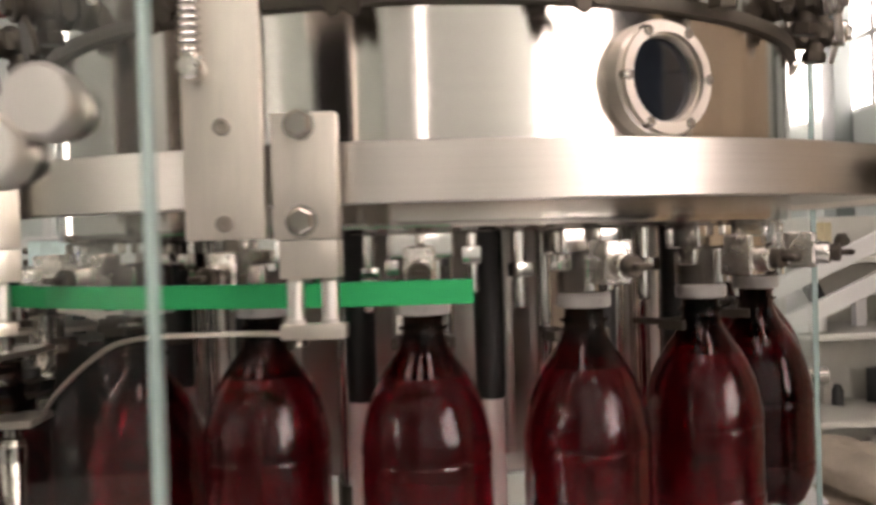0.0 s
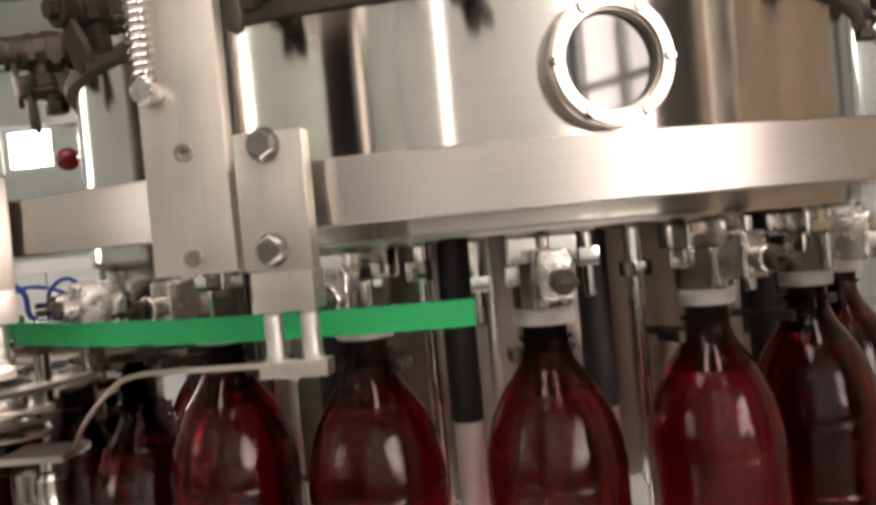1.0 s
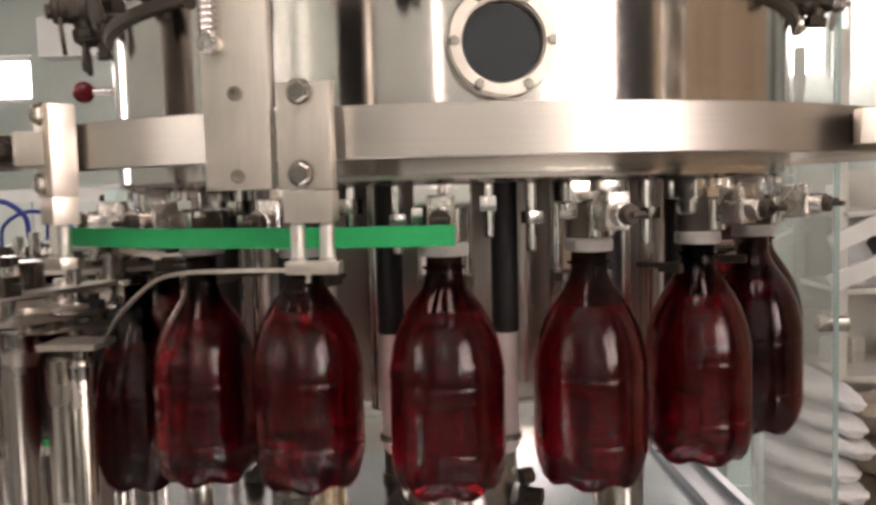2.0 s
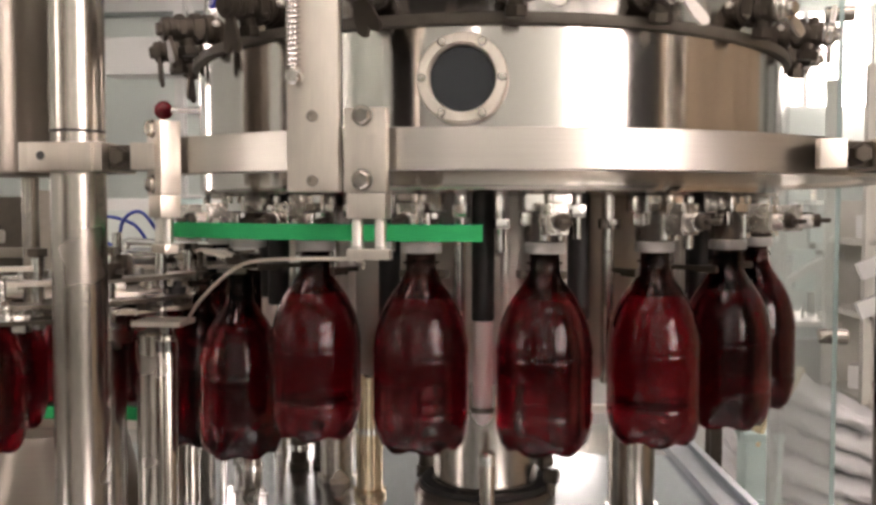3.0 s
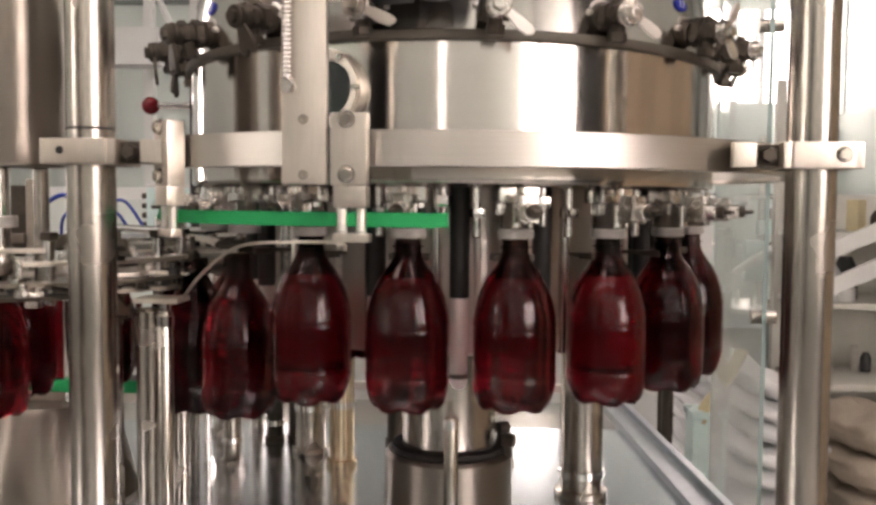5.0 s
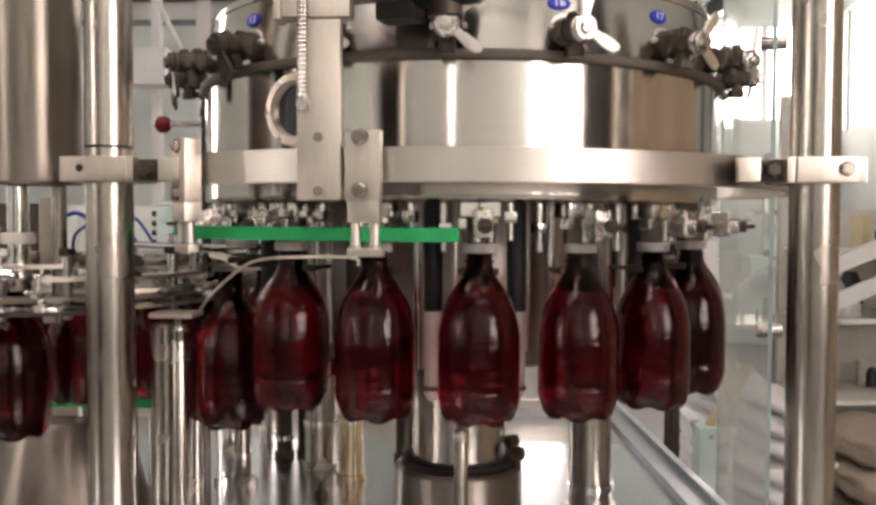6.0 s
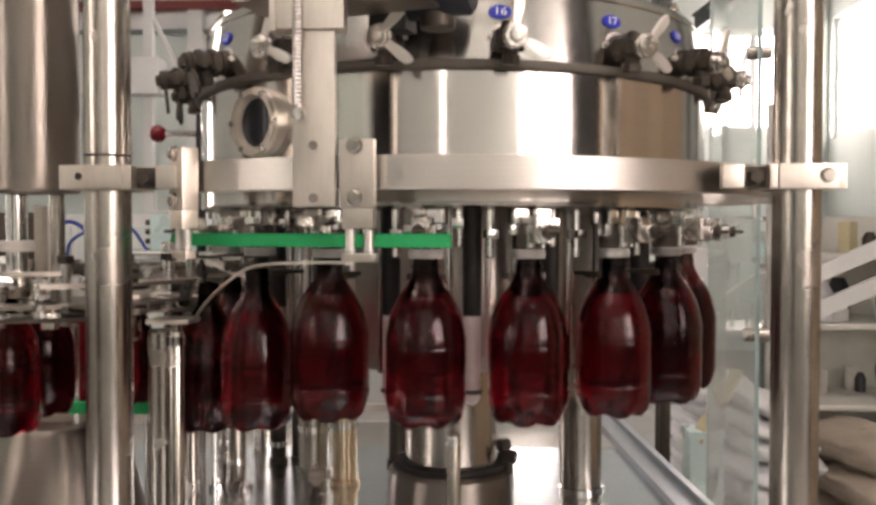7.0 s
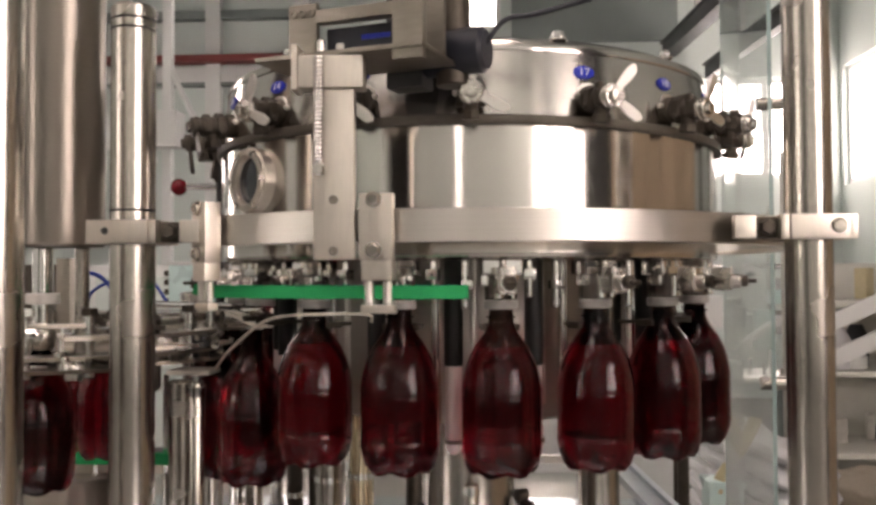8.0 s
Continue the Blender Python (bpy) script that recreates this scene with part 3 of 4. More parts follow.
part("upper_column", lathe([(0, 0.975), (0.082, 0.975), (0.082, 1.165), (0, 1.165)], 48), POLISHED, hub)
part("shroud", lathe([(0, 1.166), (0.245, 1.166), (0.25, 1.171), (0.25, 1.412), (0, 1.412)], 64), RING, hub)
for a in (-140, 72, 118):
    part("grease_fitting", turned(outward(0.012, 0, 0.022, 12), polar(0.098, a, 0.985)), GUNMETAL, hub)
    part("fitting_foot", turned(rod(0.008, 0.955, 0.985, 10), polar(0.1075, a)), GUNMETAL, hub)
def pillar(x, y, r, top, mat, label, collar=0.0):
    ob = thing("pillar", label, "pillar", "pillars under the machine", pose(x, y, 0.801))
    part("shaft", lathe([(0, 0.0), (r * 1.25, 0.0), (r * 1.25, 0.012), (r, 0.014), (r, top - 0.805), (r * 0.85, top - 0.801), (0, top - 0.801)], 32), mat, ob)
    if collar:
        part("collar", lathe([(r, collar - 0.801), (r * 1.12, collar - 0.800), (r * 1.12, collar - 0.786), (r, collar - 0.785)], 32, True), CHROME, ob)
    return ob
pillar(0.262, 0.25, 0.043, 1.41, POLISHED, "stout polished steel pillar under the filler", 0.84)
pillar(0.008, -0.14, 0.0115, 1.05, POLISHED, "thin steel rod with a rounded top", 1.03)
pillar(-0.345, 0.52, 0.036, 1.41, POLISHED, "stout polished steel pillar under the filler", 0.9)
pillar(-0.255, 0.42, 0.028, 1.41, material("brass_toned_steel", (0.72, 0.58, 0.40), 0.2, 1, grain=0.05, scale=(9, 9, 160), spot=0.1, spot_scale=9), "warm toned steel pillar under the filler", 0.93)
pillar(-0.40, 0.62, 0.019, 1.25, GUNMETAL, "slim dark steel pillar behind the star wheel")
pillar(-0.15, 0.60, 0.021, 1.41, GUNMETAL, "slim dark steel pillar under the filler")
pillar(-0.50, -0.05, 0.036, 1.05, DULL, "dull steel column under the star wheel")
pillar(-0.60, 0.66, 0.022, 1.25, POLISHED, "slim polished steel pillar behind the star wheel", 0.83)
pillar(-0.52, 0.70, 0.016, 1.25, CHROME, "slim polished steel pillar behind the star wheel", 0.83)
pillar(-0.45, 0.60, 0.02, 1.25, GUNMETAL, "slim dark steel pillar behind the star wheel", 0.84)
pillar(-0.50, 0.40, 0.02, 1.25, POLISHED, "slim polished steel pillar behind the star wheel", 0.85)
pillar(-0.435, -0.255, 0.021, 1.232, POLISHED, "steel pillar that carries the guide plate")
pillar(-0.404, -0.283, 0.0125, 1.232, POLISHED, "steel pillar that carries the guide plate", 1.21)

# ---- support ring, posts and clamps ----
ring = thing("support_ring", "wide brushed steel ring held round the filler by clamps", "ring")
part("band", lathe([(0.545, 1.431), (0.561, 1.431), (0.562, 1.432), (0.562, 1.470), (0.561, 1.471), (0.545, 1.471)], 120, True, -37, 217), RING, ring)
part("inner_flange", lathe([(0.534, 1.4325), (0.5448, 1.4325), (0.5448, 1.4385), (0.534, 1.4385)], 120, True, -37, 217), PLATE, ring)
for a in (-37, 180):
    part("end_cap", box(-0.0015, 0.0015, -0.561, -0.546, 1.432, 1.470, 0), PLATE, ring, m=pose(0, 0, 0, 0, 0, a + (-0.2 if a < 0 else 0.2)))
def post(x, y, top, label, grooves):
    ob = thing("post", label, "post", "machine posts", pose(x, y, 0))
    r = 0.0295
    part("shaft", lathe([(0, 0.801), (r, 0.801), (r, top - 0.004), (r * 0.86, top), (0, top)], 48), POLISHED, ob)
    for z in grooves:
        part("band", lathe([(r - 0.001, z), (r + 0.0006, z), (r + 0.0006, z + 0.003), (r - 0.001, z + 0.003)], 48, True), DARK, ob)
    part("foot_flange", lathe([(r, 0.801), (0.055, 0.801), (0.055, 0.815), (r, 0.817)], 32, True), POLISHED, ob)
    return ob
post(-0.439, -0.44, 1.757, "stout polished steel post with dark rings", (1.478, 1.722, 1.735))
post(0.450, -0.44, 1.775, "stout polished steel post beside the filler", ())
post(-0.524, -0.62, 1.95, "bright polished steel post beside the capper", ())
def clamp(x, y, side):
    """A two-part clamp round a post; side is +1 where its arm reaches to the right."""
    ob = thing("clamp", "milled steel clamp that grips a post", "clamp", "post clamps", pose(x, y, 1.45))
    s = side
    part("jaw", box(-0.036, 0.036, -0.043, -0.0305, -0.0155, 0.0155, 0.0015), PLATE, ob)
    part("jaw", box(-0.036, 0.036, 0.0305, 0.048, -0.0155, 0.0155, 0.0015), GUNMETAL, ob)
    part("cheek", box(-0.0465, -0.0365, -0.04, 0.045, -0.0155, 0.0155, 0.0012), PLATE, ob)
    part("cheek", box(0.0365, 0.0465, -0.04, 0.045, -0.0155, 0.0155, 0.0012), PLATE, ob)
    x0, x1 = sorted((s * 0.047, s * 0.094))
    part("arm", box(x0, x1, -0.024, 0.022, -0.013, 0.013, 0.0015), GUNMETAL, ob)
    x0, x1 = sorted((s * 0.078, s * 0.104))
    part("arm_tip", box(x0, x1, -0.041, -0.025, -0.0145, 0.0145, 0.0015), PLATE, ob)
    if s > 0:
        part("bolt_hole", outward(0.0048, 0.0425, 0.0436, 16), DARK, ob, "dark bolt hole", pose(-0.020, 0, 0.001))
    else:
        part("bolt", BOLT, None, ob, m=pose(0.022, -0.043, 0.001))
    part("bolt", DARK_BOLT, None, ob, "dark worn bolt", m=pose(s * 0.062, -0.026, 0) @ Matrix.Diagonal((1.2, 1.2, 1.2, 1)))
    return ob
clamp(-0.439, -0.44, 1)
clamp(0.450, -0.44, -1)

# ---- brackets on the ring, green wear strip ----
def stop_bracket(name, m, back=-0.004):
    ob = thing(name, "milled steel bracket bolted to the ring, with two pins", "bracket", "ring brackets", m)
    part("plate", box(-0.0190, 0.0215, -0.018, back, -0.042, 0.036, 0.0015), PLATE, ob)
    for z in (0.0285, -0.0305):
        part("bolt", BOLT, None, ob, m=pose(-0.001, -0.018, z))
    part("block", box(-0.016, 0.0205, -0.018, 0.004, -0.066, -0.0425, 0.0015), PLATE, ob)
    for x in (-0.0085, 0.0135):
        part("pin", turned(rod(0.0055, -0.094, -0.0665, 16), pose(x, -0.008, 0)), SATIN, ob)
        part("washer", turned(lathe([(0, 0), (0.0062, 0), (0.0062, 0.003), (0, 0.003)], 16), pose(x, -0.008, -0.0945)), NYLON, ob)
    part("foot_bar", box(-0.0175, 0.0235, -0.015, -0.001, -0.104, -0.0945, 0.0012), PLATE, ob)
    return ob
stop_bracket("bracket", polar(0.573, -9.2, 1.451, 3))
stop_bracket("bracket", polar(0.566, -35.0, 1.451, -12), 0.004)
long_plate = thing("lifter_plate", "long milled steel plate upright on the ring", "plate", m=pose(-0.1425, -0.568, 1.451))
part("plate", box(-0.0245, 0.0245, -0.008, 0.008, -0.041, 0.160, 0.0015), PLATE, long_plate)
for z in (0.029, -0.031):
    part("screw", SCREW, None, long_plate, m=pose(0.0, -0.008, z))
# Black backing stands in for the plate's shaded back, mirrored in the tank.
part("slide_rail", box(-0.0225, 0.0225, 0.0082, 0.024, 0.022, 0.158, 0.001), DARK, long_plate, "black backing added as the plate's shaded back")
part("cap", box(-0.041, 0.036, -0.014, 0.018, 0.1605, 0.199, 0.002), PLATE, long_plate)
part("cap_side", box(-0.049, -0.0415, -0.016, 0.02, 0.158, 0.212, 0.0015), PLATE, long_plate)
spring_pts = []
for i in range(361):
    a = i * 26 * math.tau / 360
    spring_pts.append((-0.0155 + 0.006 * math.cos(a), -0.018 + 0.006 * math.sin(a), 0.070 + 0.125 * i / 360))
part("spring", tube(spring_pts, 0.0013, 6), CHROME, long_plate, "bright coil spring")
part("spring_hook", joined(outward(0.0075, 0.004, 0.024, 14), turned(rod(0.005, 0, 0.012, 12), pose(0, -0.018, -0.002))), CAST, long_plate, "", pose(-0.0155, 0, 0.064))

strip = thing("wear_strip", "bright green plastic wear strip under the ring", "strip")
part("strip", lathe([(0.522, 1.3625), (0.531, 1.3625), (0.531, 1.3790), (0.522, 1.3790)], 60, True, -43, 44.5), GREEN, strip)
part("strip_tip", turned(prism([(-0.02, -0.004), (0.004, -0.008), (0.004, 0.008), (-0.012, 0.010)], -0.004, 0.004), polar(0.527, -44, 1.371)), GREEN, strip, "ragged green strip end")

# top bracket with the sensor head
head = thing("sensor_unit", "steel bracket with a black sensor box above the tank", "bracket", m=pose(-0.1415, -0.567, 1.651, 0, 0, -18))
part("shelf", box(-0.105, 0.116, -0.012, 0.10, 0.0, 0.0055, 0.001), WORN, head)
part("side_plate", box(-0.070, -0.031, 0.01, 0.018, 0.006, 0.072, 0.0012), WORN, head)
part("side_plate", box(0.0775, 0.1155, -0.008, 0.002, -0.012, 0.085, 0.0012), WORN, head)
part("side_plate", box(0.078, 0.115, 0.06, 0.068, 0.006, 0.085, 0.0012), WORN, head)
part("cross_bar", box(-0.0305, 0.077, 0.008, 0.024, 0.046, 0.062, 0.0012), WORN, head)
for x, z in ((-0.062, 0.060), (-0.050, 0.060), (-0.038, 0.060)):
    part("screw", SCREW, None, head, m=pose(x, 0.010, z))
for x, z in ((0.088, 0.070), (0.104, 0.070)):
    part("bolt", SMALL_BOLT, None, head, m=pose(x, -0.008, z))
part("stud", turned(rod(0.006, 0.006, 0.022, 14), pose(-0.020, 0.0, 0)), CAST, head)
part("stud", turned(rod(0.005, 0.006, 0.017, 14), pose(0.003, 0.006, 0)), NYLON, head)
part("sensor_box", box(-0.028, 0.074, 0.03, 0.055, 0.0065, 0.044, 0.002), BLACK, head)
part("label", box(0.020, 0.058, 0.0293, 0.0301, 0.026, 0.032, 0), BLUE, head)
part("motor", turned(lathe([(0, -0.045), (0.026, -0.045), (0.029, -0.040), (0.029, 0.035), (0.024, 0.04), (0, 0.04)], 28), pose(0.112, 0.115, 0.022, 0, 90)), BLACK, head)
part("support_arm", box(0.02, 0.07, 0.10, 0.14, -0.02, 0.10, 0.003), SHADE, head)
part("cable", tube(arc_points([(0.150, 0.115, 0.03), (0.175, 0.12, 0.058), (0.21, 0.125, 0.062), (0.28, 0.13, 0.075)], 6), 0.0035, 8), BLACK, head)
part("mast", turned(rod(0.022, -0.02, 0.6, 24), pose(0.105, 0.12, 0)), GUNMETAL, head)

# lever with a red ball
lever = thing("lever", "red ball knob on a steel lever", "lever", m=pose(-0.634, 0.28, 1.588))
bm = bmesh.new()
bmesh.ops.create_uvsphere(bm, u_segments=24, v_segments=14, radius=0.0185)
part("ball", bm, RED, lever)
part("lever_rod", turned(rod(0.0065, 0.015, 0.085, 14), pose(0, 0, 0, 0, 90)), CHROME, lever)
part("lever_post", turned(rod(0.010, -0.33, 0.060, 16), pose(0.092, 0, 0)), DARK, lever)

# guide plate and guide bars near the outfeed
guide = thing("guide_plate", "small steel guide plate on a pillar by the outfeed", "guide")
part("plate", box(-0.442, -0.378, -0.305, -0.25, 1.2445, 1.2515, 0.0012), PLATE, guide)
part("boss", turned(rod(0.009, 1.2325, 1.2444, 16), pose(-0.404, -0.283, 0)), CHROME, guide)
bar = tagged(new("guide_bar", mesh_of(tube(arc_points([(-0.372, -0.295, 1.252), (-0.335, -0.345, 1.285), (-0.28, -0.405, 1.322), (-0.24, -0.445, 1.337), (-0.18, -0.478, 1.342), (-0.115, -0.50, 1.3425), (-0.108, -0.503, 1.333)], 6), 0.003, flat=(0.0013, 0.0018)), "guide_bar", PLATE)), "thin bent steel guide bar over the bottle necks", "guide")

# curved guide plates between the star wheel and the filler
arcs = thing("outfeed_guide", "curved steel guide plates on bolts beside the star wheel", "guide", m=pose(-0.655, -0.15, 0))
for z, r0, r1, a0, sw, mat in ((1.300, 0.205, 0.242, 20, 70, PLATE), (1.272, 0.200, 0.250, 4, 104, WORN), (1.318, 0.212, 0.230, -20, 50, PLATE), (1.255, 0.215, 0.262, -40, 80, GUNMETAL)):
    part("guide_arc", lathe([(r0, z), (r1, z), (r1, z + 0.0055), (r0, z + 0.0055)], 40, True, a0, sw), mat, arcs)
for i, a in enumerate((-44, -20, 8, 30, 52, 74, 96)):
    b = part("spacer", turned(rod(0.008, 1.245, 1.336, 12), polar(0.224, a)), CHROME, arcs)
    part("nut", turned(lathe([(0, 1.336), (0.013, 1.336), (0.013, 1.346), (0, 1.347)], 6), polar(0.224, a)), GUNMETAL if i % 2 else CHROME, b)
for i in range(46):
    a, r, z = random.uniform(-52, 112), random.uniform(0.190, 0.268), random.choice((1.2612, 1.2782, 1.3062))
    mat = random.choice((GUNMETAL, GUNMETAL, CAST, CHROME, DARK, WORN))
    h = random.uniform(0.008, 0.036)
    kind = i % 4
    if kind == 0:
        part("bolt", turned(joined(rod(0.0045, 0, h, 10), lathe([(0, 0), (0.0095, 0), (0.0095, 0.007), (0, 0.0075)], 6)), polar(r, a, z)), mat, arcs)
    elif kind == 1:
        part("clip", turned(joined(box(-0.012, 0.012, -0.006, 0.006, 0, h * 0.6, 0.0015), box(-0.003, 0.003, -0.022, 0.010, h * 0.2, h * 0.4, 0.001)), polar(r, a, z, random.uniform(-60, 60))), mat, arcs)
    elif kind == 2:
        part("lever_arm", turned(box(-0.030, 0.030, -0.005, 0.005, 0, 0.005, 0.001), polar(r, a, z, random.uniform(-80, 80)) @ pose(0, 0, 0.004, 0, random.uniform(-14, 14))), mat, arcs)
    else:
        part("roller", turned(lathe([(0, 0), (0.011, 0), (0.012, 0.003), (0.012, 0.010), (0.006, 0.011), (0.006, 0.018), (0, 0.018)], 18), polar(r, a, z)), mat, arcs)
part("stay", turned(rod(0.012, 0.801, 1.2449, 16), polar(0.224, -42)), POLISHED, arcs)
part("stay", turned(rod(0.012, 0.801, 1.2449, 16), polar(0.224, 96)), POLISHED, arcs)

# ---- carousel: tank, valves and rods that turn together ----
carousel = thing("filling_carousel", "rotary bottle filler with a round brushed steel tank", "filling machine")
part("lower_tank", lathe([(0.0, 1.413), (0.424, 1.413), (0.432, 1.416), (0.433, 1.420), (0.433, 1.422), (0.433, 1.5905), (0.4325, 1.591), (0.0, 1.591)], 128), TANK, carousel)
part("gasket_band", lathe([(0.40, 1.5915), (0.440, 1.592), (0.442, 1.596), (0.441, 1.603), (0.40, 1.6045)], 128, True), GASKET, carousel)
part("upper_tank", lathe([(0.0, 1.605), (0.437, 1.605), (0.4365, 1.608), (0.4225, 1.694), (0.0, 1.694)], 128), TANK, carousel)
part("lid", lathe([(0.0, 1.6945), (0.4235, 1.6945), (0.424, 1.697), (0.420, 1.708), (0.405, 1.716), (0.0, 1.724)], 128), TANK, carousel)
lid_bolt = mesh_of(joined(rod(0.013, 0, 0.004, 20), lathe([(0, 0.004), (0.009, 0.004), (0.009, 0.012), (0.006, 0.014), (0, 0.014)], 6)), "lid_bolt", CHROME)
for i in range(12):
    part("lid_bolt", lid_bolt, None, carousel, m=polar(0.40, 12 + i * 30, 1.716))

def number_tag(text):
    """A small oval tag with a raised number that faces along -y."""
    curve = bpy.data.curves.new("number", "FONT")
    curve.body, curve.size, curve.align_x, curve.align_y, curve.extrude = text, 0.0150, "CENTER", "CENTER", 0.0003
    holder = bpy.data.objects.new("number", curve)
    me = bpy.data.meshes.new_from_object(holder)
    bpy.data.objects.remove(holder)
    me.transform(pose(0, -0.0024, 0, 90))
    me.materials.clear()
    me.materials.append(WHITE)
    return me
tag_mesh = mesh_of(turned(lathe([(0, 0), (0.0100, 0), (0.0100, 0.0014), (0.0090, 0.002), (0, 0.002)], 28), pose(0, 0, 0, 90) @ Matrix.Diagonal((1.3, 0.95, 1, 1))), "number_tag", BLUE)
# cock valves round the upper tank
def hexagon(r, y0, y1):
    return turned(lathe([(0, y0), (r * 0.93, y0), (r, y0 + 0.0015), (r, y1 - 0.0015), (r * 0.93, y1), (0, y1)], 6), pose(0, 0, 0, 90))
cock_body = mesh_of(joined(outward(0.0185, -0.012, 0.010), outward(0.0145, 0.009, 0.018), hexagon(0.0205, 0.012, 0.026), outward(0.0155, 0.025, 0.048), hexagon(0.0180, 0.034, 0.043), turned(rod(0.0095, -0.030, 0.0, 14), pose(0, -0.032, 0)), turned(rod(0.0125, -0.034, -0.022, 6), pose(0, -0.032, 0)), turned(rod(0.0065, 0.0, 0.020, 12), pose(-0.008, -0.036, 0)), turned(rod(0.0045, -0.020, 0.020, 10), pose(0, -0.020, -0.012, 0, 90))), "cock_valve", GUNMETAL)
cock_flange = mesh_of(joined(outward(0.023, -0.012, -0.002, 28), turned(rod(0.004, -0.024, 0.024, 10), pose(0, 0.0, 0.004, 0, 90))), "flange", SATIN)
cock_knob = mesh_of(joined(outward(0.0150, 0.047, 0.062), outward(0.0165, 0.051, 0.055), turned(lathe([(0, 0.062), (0.0095, 0.062), (0.0085, 0.068), (0, 0.069)], 6), pose(0, 0, 0, 90))), "knob", GUNMETAL)
blade = prism([(0.008, -0.0050), (0.020, -0.0065), (0.034, -0.0095), (0.048, -0.0090), (0.054, -0.003), (0.053, 0.0025), (0.044, 0.0055), (0.030, 0.0060), (0.018, 0.0050), (0.008, 0.0055)], -0.0024, 0.0024)
cock_blade = mesh_of(turned(blade, pose(0, -0.055, 0, 0, 0, 0)), "handle_blade", GUNMETAL)
# lit copies of the dark blade and knob: the light is put into the colour
cock_lit = cock_blade.copy()
cock_lit.materials[0] = SATIN
knob_lit = cock_knob.copy()
knob_lit.materials[0] = CAST
for k in range(18):
    a = k * PITCH - (3.7 if 0 < k < 7 else 5.8)
    c = part("cock_valve", cock_body, None, carousel, m=polar(0.432, a, 1.630) @ pose(0, 0, 0, 6) @ Matrix.Diagonal((1.0, 1.05, 1.0, 1)))
    part("flange", cock_flange, None, c)
    # stations 7 to 15 pass the shaded left side and take the dark copies
    part("knob", cock_knob if 6 < k < 16 else knob_lit, None, c)
    spin = random.choice((0, 0, 5, -8, 14)) if k not in (0, 1) else (0, 8)[k]
    for up in ((24, -88) if k == 0 else (84, 66) if 9 < k < 16 else (22, -62)):
        part("handle_blade", cock_blade if 6 < k < 16 else cock_lit, None, c, m=pose(0, 0, 0, 0, up + spin, 0))
    tilt = polar(0.4275, a - 0.8, 1.6675) @ pose(0, 0, 0, -9.3)
    tg = part("number_tag", tag_mesh, None, carousel, "blue oval tag with a white number", tilt @ Matrix.Diagonal((1.2, 1, 0.98, 1)))
    part("number", number_tag(str((15 + k) % 18 + 1)), None, tg)

# sight window on the lower tank
sight_a = -52.76
sight = part("sight_window", lathe([(0.036, -0.02), (0.0475, -0.02), (0.049, -0.018), (0.049, 0.014), (0.0475, 0.016), (0.036, 0.016), (0.0345, 0.012), (0.0345, -0.02)], 48, True), PLATE, carousel, "round sight glass in a bolted steel flange")
sight.matrix_basis = polar(0.433, sight_a, 1.533) @ pose(0, 0, 0, 90)
part("glass", lathe([(0, 0.004), (0.0345, 0.004), (0.0345, 0.009), (0, 0.009)], 40), material("dark_sight_glass", (0.012, 0.016, 0.022), 0.04, 0, 0, 1.6, grain=0.05, spot=0.1), sight)
part("flange", lathe([(0.037, 0.016), (0.046, 0.016), (0.046, 0.021), (0.0375, 0.021)], 48, True), PLATE, sight)
for i in range(6):
    part("bolt", BOLT, None, sight, m=pose(0.0425 * math.cos(radians(i * 60)), 0.0425 * math.sin(radians(i * 60)), 0.0175) @ pose(0, 0, 0, -90) @ Matrix.Diagonal((0.55, 0.9, 0.55, 1)))

# one filling valve, repeated
v_block = mesh_of(joined(box(-0.027, 0.027, -0.018, 0.02, 1.391, 1.4125, 0.004, 3), box(-0.029, -0.017, -0.014, 0.004, 1.376, 1.3915, 0.003, 3), turned(lathe([(0, 0.0), (0.0065, 0.0), (0.0065, 0.006), (0, 0.0065)], 6), pose(0.017, -0.012, 1.3845))), "filling_valve", CHROME)
v_bell = mesh_of(lathe([(0.0165, 1.358), (0.0215, 1.358), (0.0225, 1.362), (0.0225, 1.388), (0.019, 1.3908), (0.0165, 1.3908)], 28, True), "bell", material("smoked_plastic", (0.30, 0.26, 0.22), 0.12, 0, 0.8, 1.35, grain=0.05, spot=0.1))
v_cup = mesh_of(lathe([(0.0172, 1.3455), (0.0222, 1.3455), (0.0232, 1.3475), (0.0232, 1.3555), (0.0215, 1.3578), (0.0172, 1.3578)], 28, True), "centring_cup", CUP)
v_guide = mesh_of(joined(turned(rod(0.0065, 1.3585, 1.3905, 14), pose(-0.006, -0.0235, 0)), turned(rod(0.0035, 1.3585, 1.3905, 12), pose(0.013, -0.0205, 0))), "guide_pin", CHROME)
v_screw = mesh_of(turned(joined(outward(0.009, 0.074, 0.083), outward(0.003, 0.082, 0.094), turned(rod(0.003, -0.007, 0.007, 10), pose(0, -0.093, 0, 0, 90))), pose(0, 0, 1.381)), "vent_pin", GUNMETAL)
